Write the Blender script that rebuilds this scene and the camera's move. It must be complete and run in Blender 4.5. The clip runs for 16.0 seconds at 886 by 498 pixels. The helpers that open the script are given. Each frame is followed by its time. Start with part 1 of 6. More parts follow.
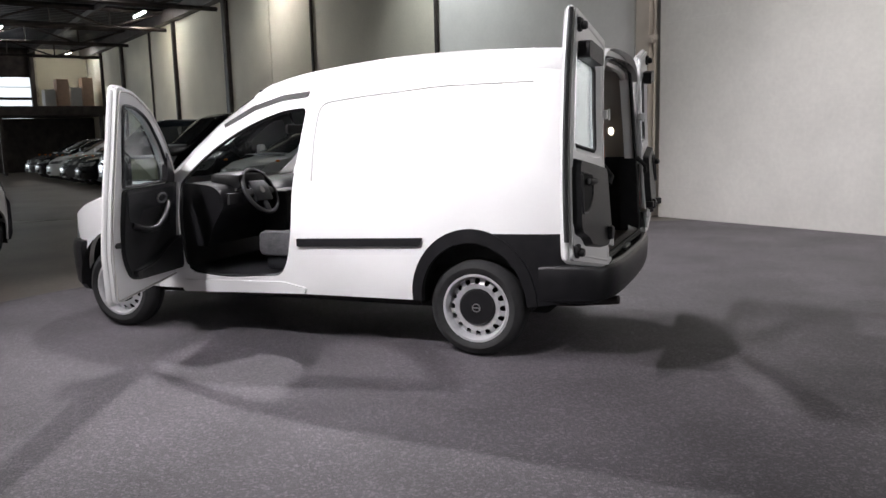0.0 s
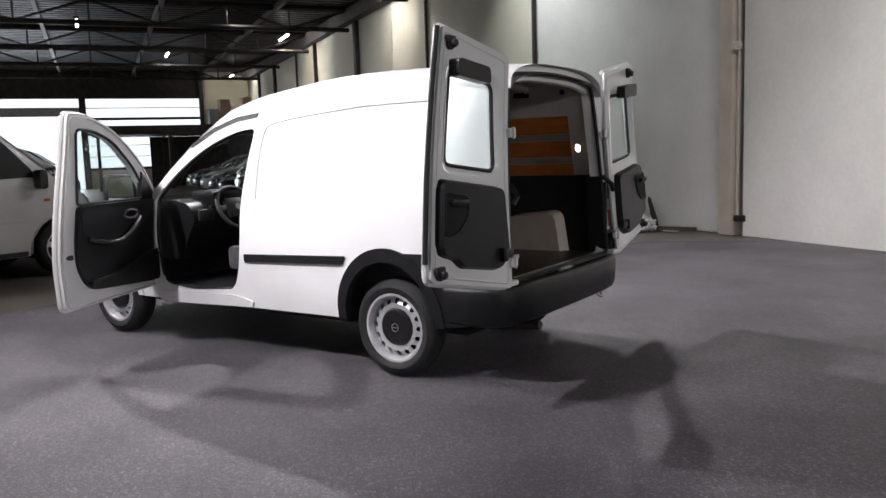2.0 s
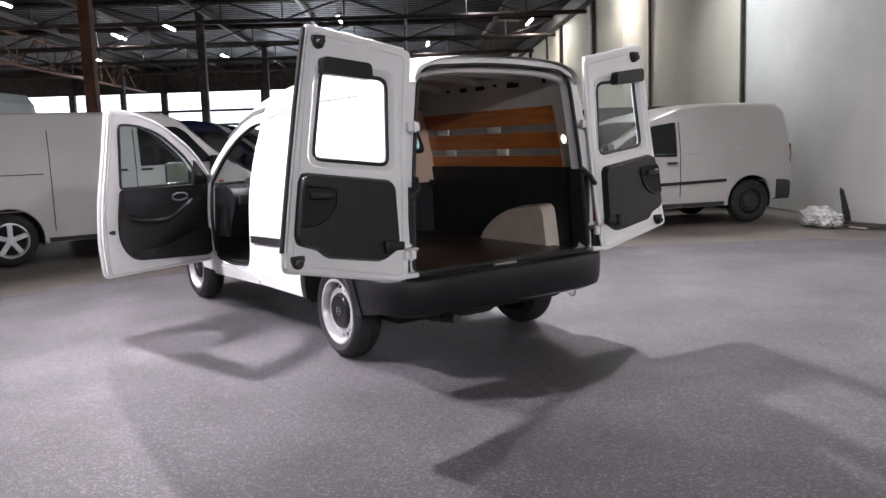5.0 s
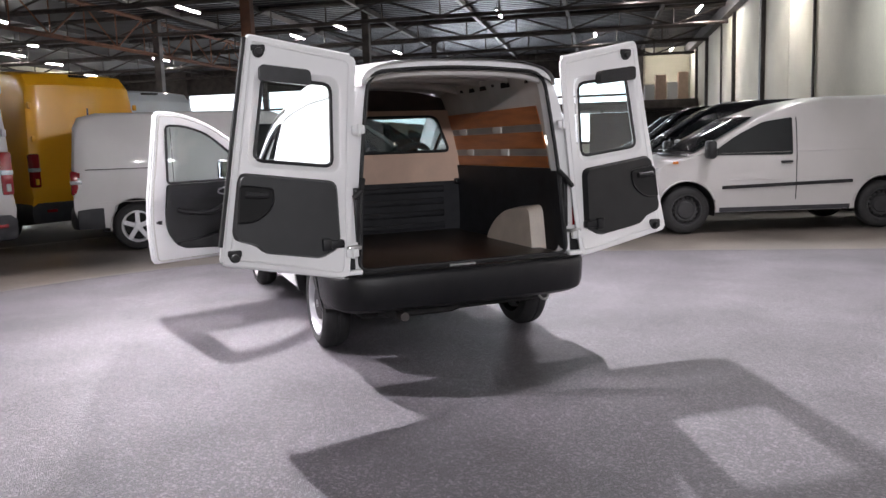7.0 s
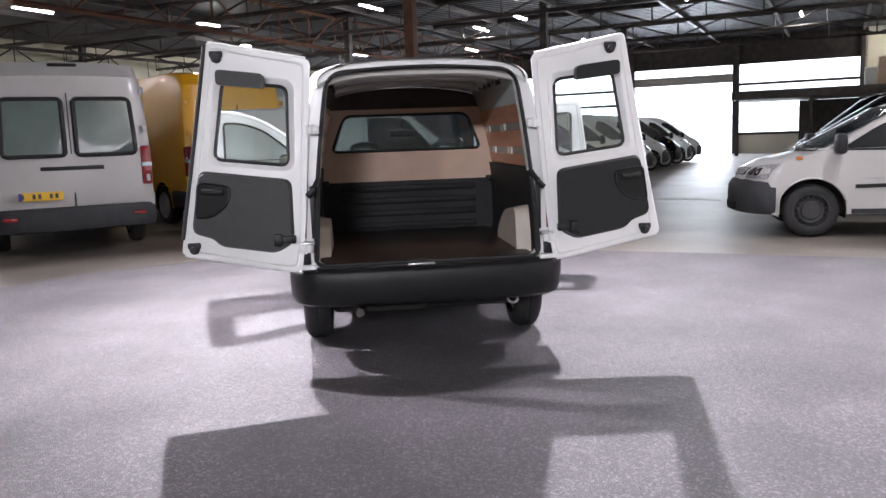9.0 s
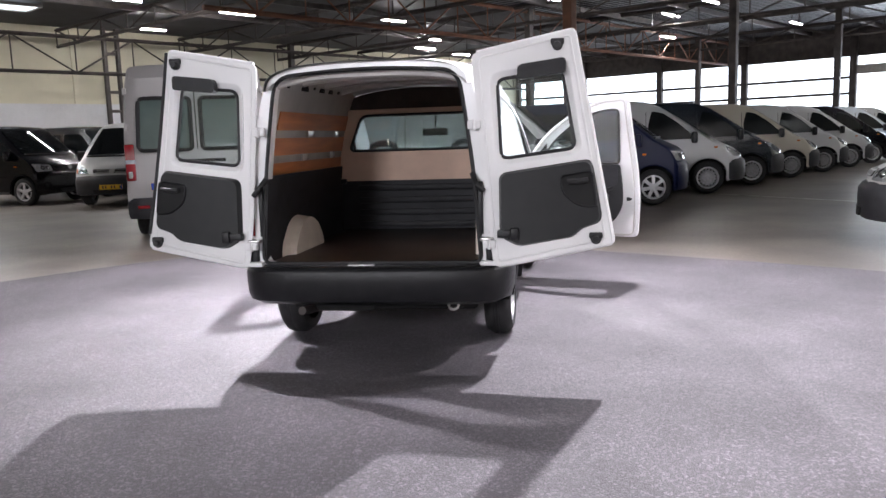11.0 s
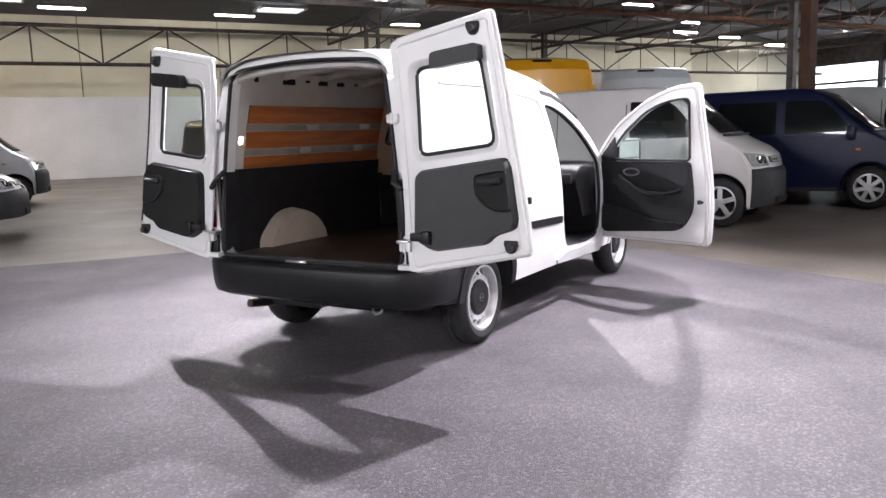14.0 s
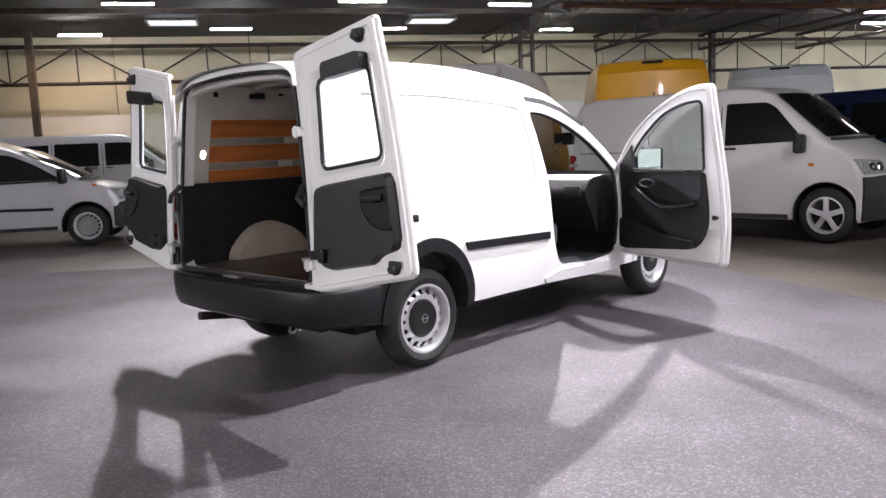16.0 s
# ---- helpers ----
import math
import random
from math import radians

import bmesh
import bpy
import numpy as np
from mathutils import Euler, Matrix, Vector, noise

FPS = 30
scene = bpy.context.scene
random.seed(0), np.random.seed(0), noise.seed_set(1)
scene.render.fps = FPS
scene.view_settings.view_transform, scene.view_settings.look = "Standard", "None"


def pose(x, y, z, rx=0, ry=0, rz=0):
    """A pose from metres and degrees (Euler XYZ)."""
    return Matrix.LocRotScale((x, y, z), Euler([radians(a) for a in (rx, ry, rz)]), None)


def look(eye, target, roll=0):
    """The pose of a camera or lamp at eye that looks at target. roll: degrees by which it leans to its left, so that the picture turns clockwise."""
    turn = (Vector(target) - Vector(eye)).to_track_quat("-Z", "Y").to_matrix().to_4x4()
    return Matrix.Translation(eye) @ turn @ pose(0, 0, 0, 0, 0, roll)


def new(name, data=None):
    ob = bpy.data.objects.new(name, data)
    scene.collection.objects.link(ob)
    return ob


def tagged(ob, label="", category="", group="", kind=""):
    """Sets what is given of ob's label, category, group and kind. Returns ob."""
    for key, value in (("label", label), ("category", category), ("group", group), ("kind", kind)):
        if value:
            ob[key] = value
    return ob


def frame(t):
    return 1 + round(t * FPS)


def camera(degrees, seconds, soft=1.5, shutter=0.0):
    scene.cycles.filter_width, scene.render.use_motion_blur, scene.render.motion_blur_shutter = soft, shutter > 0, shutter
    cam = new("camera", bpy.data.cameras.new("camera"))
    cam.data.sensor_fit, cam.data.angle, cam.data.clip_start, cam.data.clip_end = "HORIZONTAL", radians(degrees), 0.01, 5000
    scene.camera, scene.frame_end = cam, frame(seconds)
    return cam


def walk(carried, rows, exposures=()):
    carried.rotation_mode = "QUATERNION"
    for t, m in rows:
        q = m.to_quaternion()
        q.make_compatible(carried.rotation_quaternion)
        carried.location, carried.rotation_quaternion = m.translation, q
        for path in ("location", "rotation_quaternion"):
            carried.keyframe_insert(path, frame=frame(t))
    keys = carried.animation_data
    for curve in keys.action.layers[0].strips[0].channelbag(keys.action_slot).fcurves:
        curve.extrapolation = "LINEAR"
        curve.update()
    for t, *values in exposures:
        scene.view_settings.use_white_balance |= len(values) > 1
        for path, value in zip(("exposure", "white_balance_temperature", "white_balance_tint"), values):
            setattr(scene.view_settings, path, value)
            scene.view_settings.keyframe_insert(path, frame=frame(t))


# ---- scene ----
cam = camera(58.4, 16.0)
PATH = [
    (0, (-1.568, 5.096, 1.311), (-0.817, 3.264, 1.027), -1.5),
    (0.5, (-1.886, 4.962, 1.31), (-1.021, 3.179, 1.041), -2.0),
    (1, (-2.191, 4.786, 1.307), (-1.219, 3.058, 1.046), -2.3),
    (1.5, (-2.502, 4.585, 1.306), (-1.459, 2.896, 1.056), -1.9),
    (2, (-2.817, 4.398, 1.305), (-1.702, 2.755, 1.065), -1.9),
    (2.5, (-3.077, 4.202, 1.294), (-1.843, 2.648, 1.04), -1.9),
    (3, (-3.363, 3.982, 1.29), (-2.061, 2.486, 1.033), -1.7),
    (3.5, (-3.642, 3.762, 1.286), (-2.243, 2.355, 1.033), -2.2),
    (4, (-3.886, 3.52, 1.277), (-2.392, 2.214, 1.028), -1.9),
    (4.8, (-4.264, 3.11, 1.299), (-2.664, 1.939, 1.039), -2.0),
    (5.6, (-4.602, 2.672, 1.301), (-2.9, 1.656, 1.038), -2.0),
    (6.5, (-4.929, 2.146, 1.32), (-3.134, 1.306, 1.051), -2.3),
    (7, (-5.071, 1.844, 1.31), (-3.222, 1.128, 1.045), -1.9),
    (7.5, (-5.203, 1.537, 1.306), (-3.312, 0.947, 1.031), -2.2),
    (8, (-5.309, 1.212, 1.302), (-3.388, 0.724, 1.028), -1.8),
    (8.8, (-5.407, 0.558, 1.319), (-3.443, 0.299, 1.045), -2.0),
    (9.65, (-5.435, -0.143, 1.321), (-3.454, -0.165, 1.047), -1.9),
    (10.5, (-5.386, -0.866, 1.347), (-3.417, -0.659, 1.07), -2.2),
    (11, (-5.3, -1.225, 1.337), (-3.348, -0.892, 1.057), -1.9),
    (11.5, (-5.196, -1.556, 1.329), (-3.273, -1.079, 1.054), -1.8),
    (12, (-5.063, -1.875, 1.325), (-3.173, -1.281, 1.049), -1.7),
    (12.5, (-4.902, -2.19, 1.316), (-3.039, -1.517, 1.037), -1.5),
    (13, (-4.737, -2.473, 1.317), (-2.923, -1.677, 1.043), -1.6),
    (13.5, (-4.54, -2.765, 1.312), (-2.763, -1.892, 1.028), -1.8),
    (14, (-4.317, -3.014, 1.306), (-2.605, -2.02, 1.021), -1.7),
    (14.5, (-4.063, -3.315, 1.287), (-2.403, -2.232, 1.023), -1.6),
    (15, (-3.803, -3.571, 1.295), (-2.188, -2.423, 1.025), -1.8),
    (15.5, (-3.522, -3.804, 1.304), (-1.978, -2.562, 1.031), -2.0),
    (16, (-3.244, -4.017, 1.286), (-1.803, -2.653, 1.033), -2.5),
]
walk(cam, [(t, look(eye, target, roll)) for t, eye, target, roll in PATH],
     [(0, -1.10, 6520, 9), (1.5, -1.15, 6520, 9), (2.5, -1.00, 6500, 10), (3.5, -0.66, 6430, 11.5), (6.5, 0.02, 6450, 13), (8, 0.20, 6370, 13), (10.5, 0.37, 6320, 13.5), (14.5, 0.34, 6380, 13), (16, 0.16, 6430, 13)])

# ---- world, lamps, exposure ----
HALL = Matrix.Rotation(radians(-32.5), 4, "Z")          # the hall stands askew to the van
world = bpy.data.worlds.new("world")
scene.world = world
world.use_nodes = True
wn = world.node_tree
sky = wn.nodes.new("ShaderNodeTexSky")
sky.sky_type = "NISHITA"
sky.sun_disc = False
sky.sun_elevation, sky.sun_rotation = radians(35), radians(60)
wn.links.new(sky.outputs[0], wn.nodes["Background"].inputs[0])
wn.nodes["Background"].inputs[1].default_value = 0.12


def area_lamp(name, at, to, sx, sy, watts, colour=(1, 1, 1), spread=180):
    d = bpy.data.lights.new(name, "AREA")
    d.shape, d.size, d.size_y, d.energy, d.color, d.spread = "RECTANGLE", sx, sy, watts, colour, radians(spread)
    ob = new(name, d)
    ob.matrix_world = look(at, to)
    return ob


# roof-hung flood lamps round the stand: one each side, two ahead of the bonnet
WARM = (1.0, 0.955, 1.0)
area_lamp("side_lamp", (1.39, 4.58, 4.76), (0.6, 0.3, 0.8), 0.08, 0.08, 118, WARM, 62)
area_lamp("side_lamp", (1.5, -5.5, 5.1), (0.9, -0.6, 0.6), 0.08, 0.08, 215, WARM, 145)
area_lamp("front_lamp", (5.15, 2.05, 4.4), (-1.6, 1.0, 0.0), 0.08, 0.08, 340, WARM, 122)
area_lamp("front_lamp", (3.4, -1.97, 4.7), (-1.6, 0.4, 0.0), 0.08, 0.08, 318, WARM, 132)
# unseen fill lamps added behind the stand, in place of light off the walls
for x, y, w in ((-13.6, 2.4, 50), (-12.3, 6.4, 22)):
    area_lamp("rear_fill", (x, y, 3.9), (-0.8, 0.0, 1.0), 1.5, 0.3, w, (0.97, 0.97, 1.0), 60)


# wall lights under the eaves, then fill over the far aisle
area_lamp("wall_wash", HALL @ Vector((17.3, -5.1, 5.85)), HALL @ Vector((16.2, -6.15, 3.2)), 1.2, 0.2, 40, (1.0, 0.93, 0.84), 150)
area_lamp("wall_wash", HALL @ Vector((27.0, -4.95, 5.75)), HALL @ Vector((27.6, -6.15, 3.4)), 1.2, 0.2, 32, (1.0, 0.90, 0.72), 150)
# these two are unseen lamps, added to brighten the near wall
area_lamp("wall_wash", HALL @ Vector((9.6, -4.2, 6.1)), HALL @ Vector((7.6, -6.15, 2.4)), 1.2, 0.2, 150, (0.95, 0.98, 0.97), 140)
area_lamp("wall_wash", HALL @ Vector((-0.8, -3.9, 6.1)), HALL @ Vector((0.6, -6.15, 2.6)), 1.2, 0.2, 135, (1.0, 0.97, 0.96), 120)
# fill lamps without a fixture, added to brighten the row of vans
for u, v in ((21.0, -2.6), (29.0, -2.6)):
    area_lamp("aisle_fill", HALL @ Vector((u, v, 6.0)), HALL @ Vector((u - 0.6, v + 0.8, 0.0)), 1.5, 0.2, 42, (1.0, 0.97, 0.97), 170)


# daylight through the open loading door in the end wall
area_lamp("door_daylight", HALL @ Vector((41.6, 5.45, 2.0)), HALL @ Vector((20.0, 5.45, 0.0)), 5.2, 3.6, 700, (0.86, 0.93, 1.0), 170)
# tubes over the far side of the hall; the corner one is amber
# the one at (-4.0, 13.5) has no tube: added to brighten the concrete
for u, v, w, c in ((0.5, 19.5, 215, (1.0, 0.97, 0.93)), (-4.0, 13.5, 95, (1.0, 0.97, 0.96)), (9.0, 19.0, 180, (1.0, 0.97, 0.93)), (-6.5, 26.5, 170, (1.0, 0.66, 0.34)), (24.0, 23.0, 260, (0.94, 0.97, 1.0)), (34.0, 23.5, 320, (0.92, 0.96, 1.0))):
    area_lamp("far_lamp", HALL @ Vector((u, v, 5.8)), HALL @ Vector((u, v, 0.0)), 1.5, 0.2, w, c, 175)


# ---- materials ----
def mat(name, colour, rough=0.5, metal=0.0, noise_amt=0.06, noise_scale=8.0, bump=0.0, bump_scale=60.0, coat=0.0, second=None, stretch=None, fine=0.0, spec=0.5):
    """A principled surface with colour variation at two scales and a fine relief."""
    m = bpy.data.materials.new(name)
    m.use_nodes = True
    nt = m.node_tree
    b = nt.nodes["Principled BSDF"]
    b.inputs["Roughness"].default_value, b.inputs["Metallic"].default_value = rough, metal
    b.inputs["Coat Weight"].default_value = coat
    b.inputs["Coat Roughness"].default_value = 0.04
    b.inputs["Specular IOR Level"].default_value = spec
    tc = nt.nodes.new("ShaderNodeTexCoord")
    src = tc.outputs["Object"]
    if stretch:
        mp = nt.nodes.new("ShaderNodeMapping")
        mp.inputs["Scale"].default_value = stretch
        nt.links.new(src, mp.inputs["Vector"])
        src = mp.outputs[0]
    n1 = nt.nodes.new("ShaderNodeTexNoise")
    n1.inputs["Scale"].default_value, n1.inputs["Detail"].default_value = noise_scale, 6
    nt.links.new(src, n1.inputs["Vector"])
    ramp = nt.nodes.new("ShaderNodeValToRGB")
    c2 = second or tuple(max(0, c * (1 - noise_amt * 2)) for c in colour)
    c1 = tuple(min(1, c * (1 + noise_amt)) for c in colour)
    ramp.color_ramp.elements[0].position, ramp.color_ramp.elements[0].color = 0.3, (*c2, 1)
    ramp.color_ramp.elements[1].position, ramp.color_ramp.elements[1].color = 0.7, (*c1, 1)
    nt.links.new(n1.outputs["Fac"], ramp.inputs[0])
    col = ramp.outputs[0]
    n2 = nt.nodes.new("ShaderNodeTexNoise")
    n2.inputs["Scale"].default_value, n2.inputs["Detail"].default_value = bump_scale, 4
    nt.links.new(src, n2.inputs["Vector"])
    if fine:
        mr = nt.nodes.new("ShaderNodeMapRange")
        mr.inputs[1].default_value, mr.inputs[2].default_value = 0.3, 0.7
        mr.inputs[3].default_value, mr.inputs[4].default_value = 1 - fine, 1 + fine
        nt.links.new(n2.outputs["Fac"], mr.inputs[0])
        mx = nt.nodes.new("ShaderNodeVectorMath")
        mx.operation = "SCALE"
        nt.links.new(col, mx.inputs[0])
        nt.links.new(mr.outputs[0], mx.inputs["Scale"])
        col = mx.outputs[0]
    nt.links.new(col, b.inputs["Base Color"])
    if bump:
        bp = nt.nodes.new("ShaderNodeBump")
        bp.inputs["Strength"].default_value, bp.inputs["Distance"].default_value = bump, 0.01
        nt.links.new(n2.outputs["Fac"], bp.inputs["Height"])
        nt.links.new(bp.outputs[0], b.inputs["Normal"])
    return m


def glass(name, tint=(0.9, 0.95, 0.94), rough=0.0, alpha_mix=0.9):
    """Thin glazing: mostly clear, with a mirror coat."""
    m = bpy.data.materials.new(name)
    m.use_nodes = True
    nt = m.node_tree
    nt.nodes.clear()
    out = nt.nodes.new("ShaderNodeOutputMaterial")
    mix = nt.nodes.new("ShaderNodeMixShader")
    tr = nt.nodes.new("ShaderNodeBsdfTransparent")
    tr.inputs[0].default_value = (*tint, 1)
    gl = nt.nodes.new("ShaderNodeBsdfGlossy")
    gl.inputs["Roughness"].default_value = rough
    fr = nt.nodes.new("ShaderNodeLayerWeight")
    fr.inputs[0].default_value = 0.5
    pw = nt.nodes.new("ShaderNodeMath")
    pw.operation, pw.inputs[1].default_value = "POWER", 4.0
    ad = nt.nodes.new("ShaderNodeMath")
    ad.operation, ad.inputs[1].default_value, ad.inputs[2].default_value = "MULTIPLY_ADD", 0.8, 0.05
    nt.links.new(fr.outputs["Facing"], pw.inputs[0])
    nt.links.new(pw.outputs[0], ad.inputs[0])
    nt.links.new(ad.outputs[0], mix.inputs[0])
    nt.links.new(tr.outputs[0], mix.inputs[1])
    nt.links.new(gl.outputs[0], mix.inputs[2])
    nt.links.new(mix.outputs[0], out.inputs[0])
    return m


def glow(name, colour, strength):
    m = bpy.data.materials.new(name)
    m.use_nodes = True
    b = m.node_tree.nodes["Principled BSDF"]
    b.inputs["Base Color"].default_value = (*colour, 1)
    b.inputs["Emission Color"].default_value = (*colour, 1)
    b.inputs["Emission Strength"].default_value = strength
    return m


def paint(name, colour, rough=0.25, coat=0.6, metal=0.0):
    return mat(name, colour, rough, metal, 0.03, 1.7, 0.01, 220, coat, fine=0.015)


M_WHITE = paint("white_paint", (0.80, 0.80, 0.80), 0.3, 0.5)
M_INWHITE = mat("white_inner_paint", (0.64, 0.62, 0.59), 0.24, 0, 0.05, 5, 0.02, 90, coat=0.8)
M_BLACKPL = mat("black_plastic", (0.012, 0.012, 0.0135), 0.37, 0, 0.15, 14, 0.15, 350, fine=0.15, spec=0.32)
M_TREAD = mat("tread_plastic", (0.016, 0.016, 0.017), 0.25, 0, 0.1, 14, 0.05, 300)
M_TRIM = mat("dark_trim", (0.0105, 0.011, 0.012), 0.42, 0, 0.12, 9, 0.15, 300, fine=0.1, spec=0.34)
M_RUBBER = mat("rubber", (0.016, 0.016, 0.017), 0.62, 0, 0.2, 12, 0.1, 200)
M_TYRE = mat("tyre", (0.014, 0.014, 0.015), 0.75, 0, 0.2, 18, 0.2, 160)
M_RIM = mat("silver_rim", (0.58, 0.58, 0.60), 0.30, 0.45, 0.06, 20, 0.03, 150)
M_STEELRIM = mat("grey_steel_rim", (0.30, 0.30, 0.31), 0.42, 0.4, 0.1, 20)
M_DARKRIM = mat("dark_steel_rim", (0.03, 0.03, 0.032), 0.5, 0.2, 0.1, 20)
# near-black, in place of the shade in slots, wheel wells and other recesses
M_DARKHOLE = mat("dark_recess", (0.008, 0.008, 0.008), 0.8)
M_GLASS = glass("clear_glass")
M_TINT = glass("tinted_glass", (0.55, 0.62, 0.62))
M_MIRROR = mat("mirror", (0.85, 0.87, 0.88), 0.03, 1.0, 0.01)
M_CHROME = mat("steel", (0.5, 0.5, 0.5), 0.3, 0.9, 0.05)
M_LINER = mat("black_liner", (0.019, 0.0195, 0.023), 0.6, 0, 0.2, 10, 0.2, 120, fine=0.2, spec=0.35)
M_ORANGE = mat("orange_plywood", (0.54, 0.175, 0.045), 0.30, 0, 0.12, 3, 0.05, 60, second=(0.40, 0.115, 0.032), stretch=(1, 1, 9), fine=0.08)
M_GREYBAND = mat("grey_metal_band", (0.36, 0.34, 0.32), 0.45, 0.2, 0.1, 7, 0.03, 90)
M_BEIGE = mat("beige_bulkhead", (0.66, 0.47, 0.36), 0.6, 0, 0.05, 6, 0.05, 180, fine=0.03)
M_ARCH = mat("cream_arch_cover", (0.62, 0.54, 0.46), 0.5, 0, 0.06, 7, 0.05, 90, fine=0.04)
M_CARGOFLOOR = mat("brown_floor_board", (0.034, 0.021, 0.015), 0.38, 0, 0.3, 4, 0.12, 90, fine=0.25)
M_OVER = mat("dark_brown_lining", (0.075, 0.060, 0.050), 0.75, 0, 0.15, 6, 0.1, 120, fine=0.1)
M_FABRIC = mat("grey_fabric", (0.085, 0.085, 0.09), 0.9, 0, 0.15, 20, 0.3, 260, fine=0.3)
M_RED = mat("red_lens", (0.22, 0.006, 0.010), 0.12, 0, 0.05, 10, coat=0.8)
M_ORANGELENS = mat("amber_lens", (0.55, 0.15, 0.012), 0.15, 0, 0.05, 10, coat=0.8)
M_LENS = mat("headlamp_lens", (0.55, 0.57, 0.58), 0.08, 0.4, 0.2, 30, coat=1.0)
M_BUMPER = mat("dark_grey_bumper", (0.035, 0.036, 0.040), 0.55, 0, 0.12, 6, 0.1, 200, fine=0.1, spec=0.3)
M_COURTESY = glow("courtesy_lamp_lens", (1.0, 0.86, 0.68), 10.0)
M_PLATE = mat("yellow_plate", (0.75, 0.45, 0.02), 0.4)
M_PLATEBAR = mat("dark_marking", (0.03, 0.03, 0.03), 0.5)
M_BLUEBAR = mat("blue_marking", (0.02, 0.06, 0.35), 0.5)
M_SIDEGLASS = mat("dark_side_glass", (0.008, 0.010, 0.011), 0.10, 0, 0.1, 2, spec=0.22)
M_CARGLASS = mat("dark_car_glass", (0.012, 0.015, 0.017), 0.04, 0, 0.1, 2, coat=1.0)
M_GLASSBLUE = mat("reflecting_car_glass", (0.10, 0.14, 0.13), 0.05, 0, 0.1, 2, coat=1.0)
M_CARPET = mat("charcoal_felt", (0.086, 0.078, 0.0875), 0.55, 0, 0.20, 1.3, 0.9, 150, fine=0.50, spec=0.6)


def add_flecks(m, scale, share, gain):
    """Light fibres strewn over a dark felt."""
    nt = m.node_tree
    b = nt.nodes["Principled BSDF"]
    old = b.inputs["Base Color"].links[0].from_socket
    vo = nt.nodes.new("ShaderNodeTexVoronoi")
    vo.inputs["Scale"].default_value = scale
    tc = nt.nodes.new("ShaderNodeTexCoord")
    nt.links.new(tc.outputs["Object"], vo.inputs["Vector"])
    sep = nt.nodes.new("ShaderNodeSeparateColor")
    nt.links.new(vo.outputs["Color"], sep.inputs[0])
    gt = nt.nodes.new("ShaderNodeMapRange")
    gt.inputs[1].default_value, gt.inputs[2].default_value = 1 - share, 1.0
    gt.inputs[3].default_value, gt.inputs[4].default_value = 1.0, gain
    nt.links.new(sep.outputs[0], gt.inputs[0])
    mul = nt.nodes.new("ShaderNodeVectorMath")
    mul.operation = "SCALE"
    nt.links.new(old, mul.inputs[0])
    nt.links.new(gt.outputs[0], mul.inputs["Scale"])
    nt.links.new(mul.outputs[0], b.inputs["Base Color"])


add_flecks(M_CARPET, 95, 0.35, 2.25)
M_CONCRETE = mat("worn_concrete", (0.165, 0.143, 0.122), 0.42, 0, 0.14, 0.75, 0.1, 30, second=(0.080, 0.069, 0.060), fine=0.16)


def add_courses(m, w, h, depth):
    """Block courses pressed into a painted wall."""
    nt = m.node_tree
    b = nt.nodes["Principled BSDF"]
    tc = nt.nodes.new("ShaderNodeTexCoord")
    rot = nt.nodes.new("ShaderNodeMapping")
    rot.inputs["Rotation"].default_value = (math.pi / 2, 0, 0)
    br = nt.nodes.new("ShaderNodeTexBrick")
    br.inputs["Scale"].default_value, br.inputs["Mortar Size"].default_value = 1.0, 0.006
    br.inputs["Brick Width"].default_value, br.inputs["Row Height"].default_value = w, h
    nt.links.new(tc.outputs["Object"], rot.inputs["Vector"])
    nt.links.new(rot.outputs[0], br.inputs["Vector"])
    bp = nt.nodes.new("ShaderNodeBump")
    bp.inputs["Strength"].default_value, bp.inputs["Distance"].default_value = depth, 0.01
    bp.invert = True
    nt.links.new(br.outputs["Fac"], bp.inputs["Height"])
    if b.inputs["Normal"].links:
        nt.links.new(b.inputs["Normal"].links[0].from_socket, bp.inputs["Normal"])
    nt.links.new(bp.outputs[0], b.inputs["Normal"])


M_LINE = mat("worn_line_paint", (0.55, 0.53, 0.50), 0.6, 0, 0.2, 5, 0.05, 40, second=(0.25, 0.23, 0.21))
M_PANEL = mat("grey_wall_panel", (0.76, 0.73, 0.63), 0.8, 0, 0.06, 0.5, 0.06, 25, fine=0.03)
M_BLOCK = mat("white_blockwork", (0.80, 0.785, 0.75), 0.75, 0, 0.05, 0.9, 0.2, 18, fine=0.03)
add_courses(M_BLOCK, 0.44, 0.22, 0.5)
M_PILASTER = mat("beige_pilaster_paint", (0.56, 0.50, 0.43), 0.7, 0, 0.06, 3, 0.1, 30)
M_PANELWHITE = mat("white_wall_paint", (0.80, 0.80, 0.79), 0.75, 0, 0.05, 0.9, 0.1, 18, fine=0.02)
M_LOWERWALL = mat("grey_white_wall_paint", (0.66, 0.66, 0.68), 0.75, 0, 0.10, 0.35, 0.08, 14, fine=0.03)
M_CREAM = mat("cream_cladding", (0.60, 0.56, 0.43), 0.7, 0, 0.08, 0.4, 0.05, 20)
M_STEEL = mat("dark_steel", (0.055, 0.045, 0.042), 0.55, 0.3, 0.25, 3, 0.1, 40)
M_RUST = mat("red_oxide_steel", (0.14, 0.055, 0.028), 0.6, 0.1, 0.2, 3, 0.1, 40)
M_DECK = mat("galvanised_deck", (0.075, 0.075, 0.085), 0.45, 0.6, 0.2, 1.2, 0.05, 30)
M_DARKDECK = mat("dark_roof_board", (0.055, 0.052, 0.055), 0.8, 0, 0.15, 0.7, 0.05, 30)
M_TUBE = glow("lamp_tube", (1.0, 0.97, 0.93), 165)
M_DAY = glow("daylight_pane", (0.86, 0.93, 1.0), 2.6)
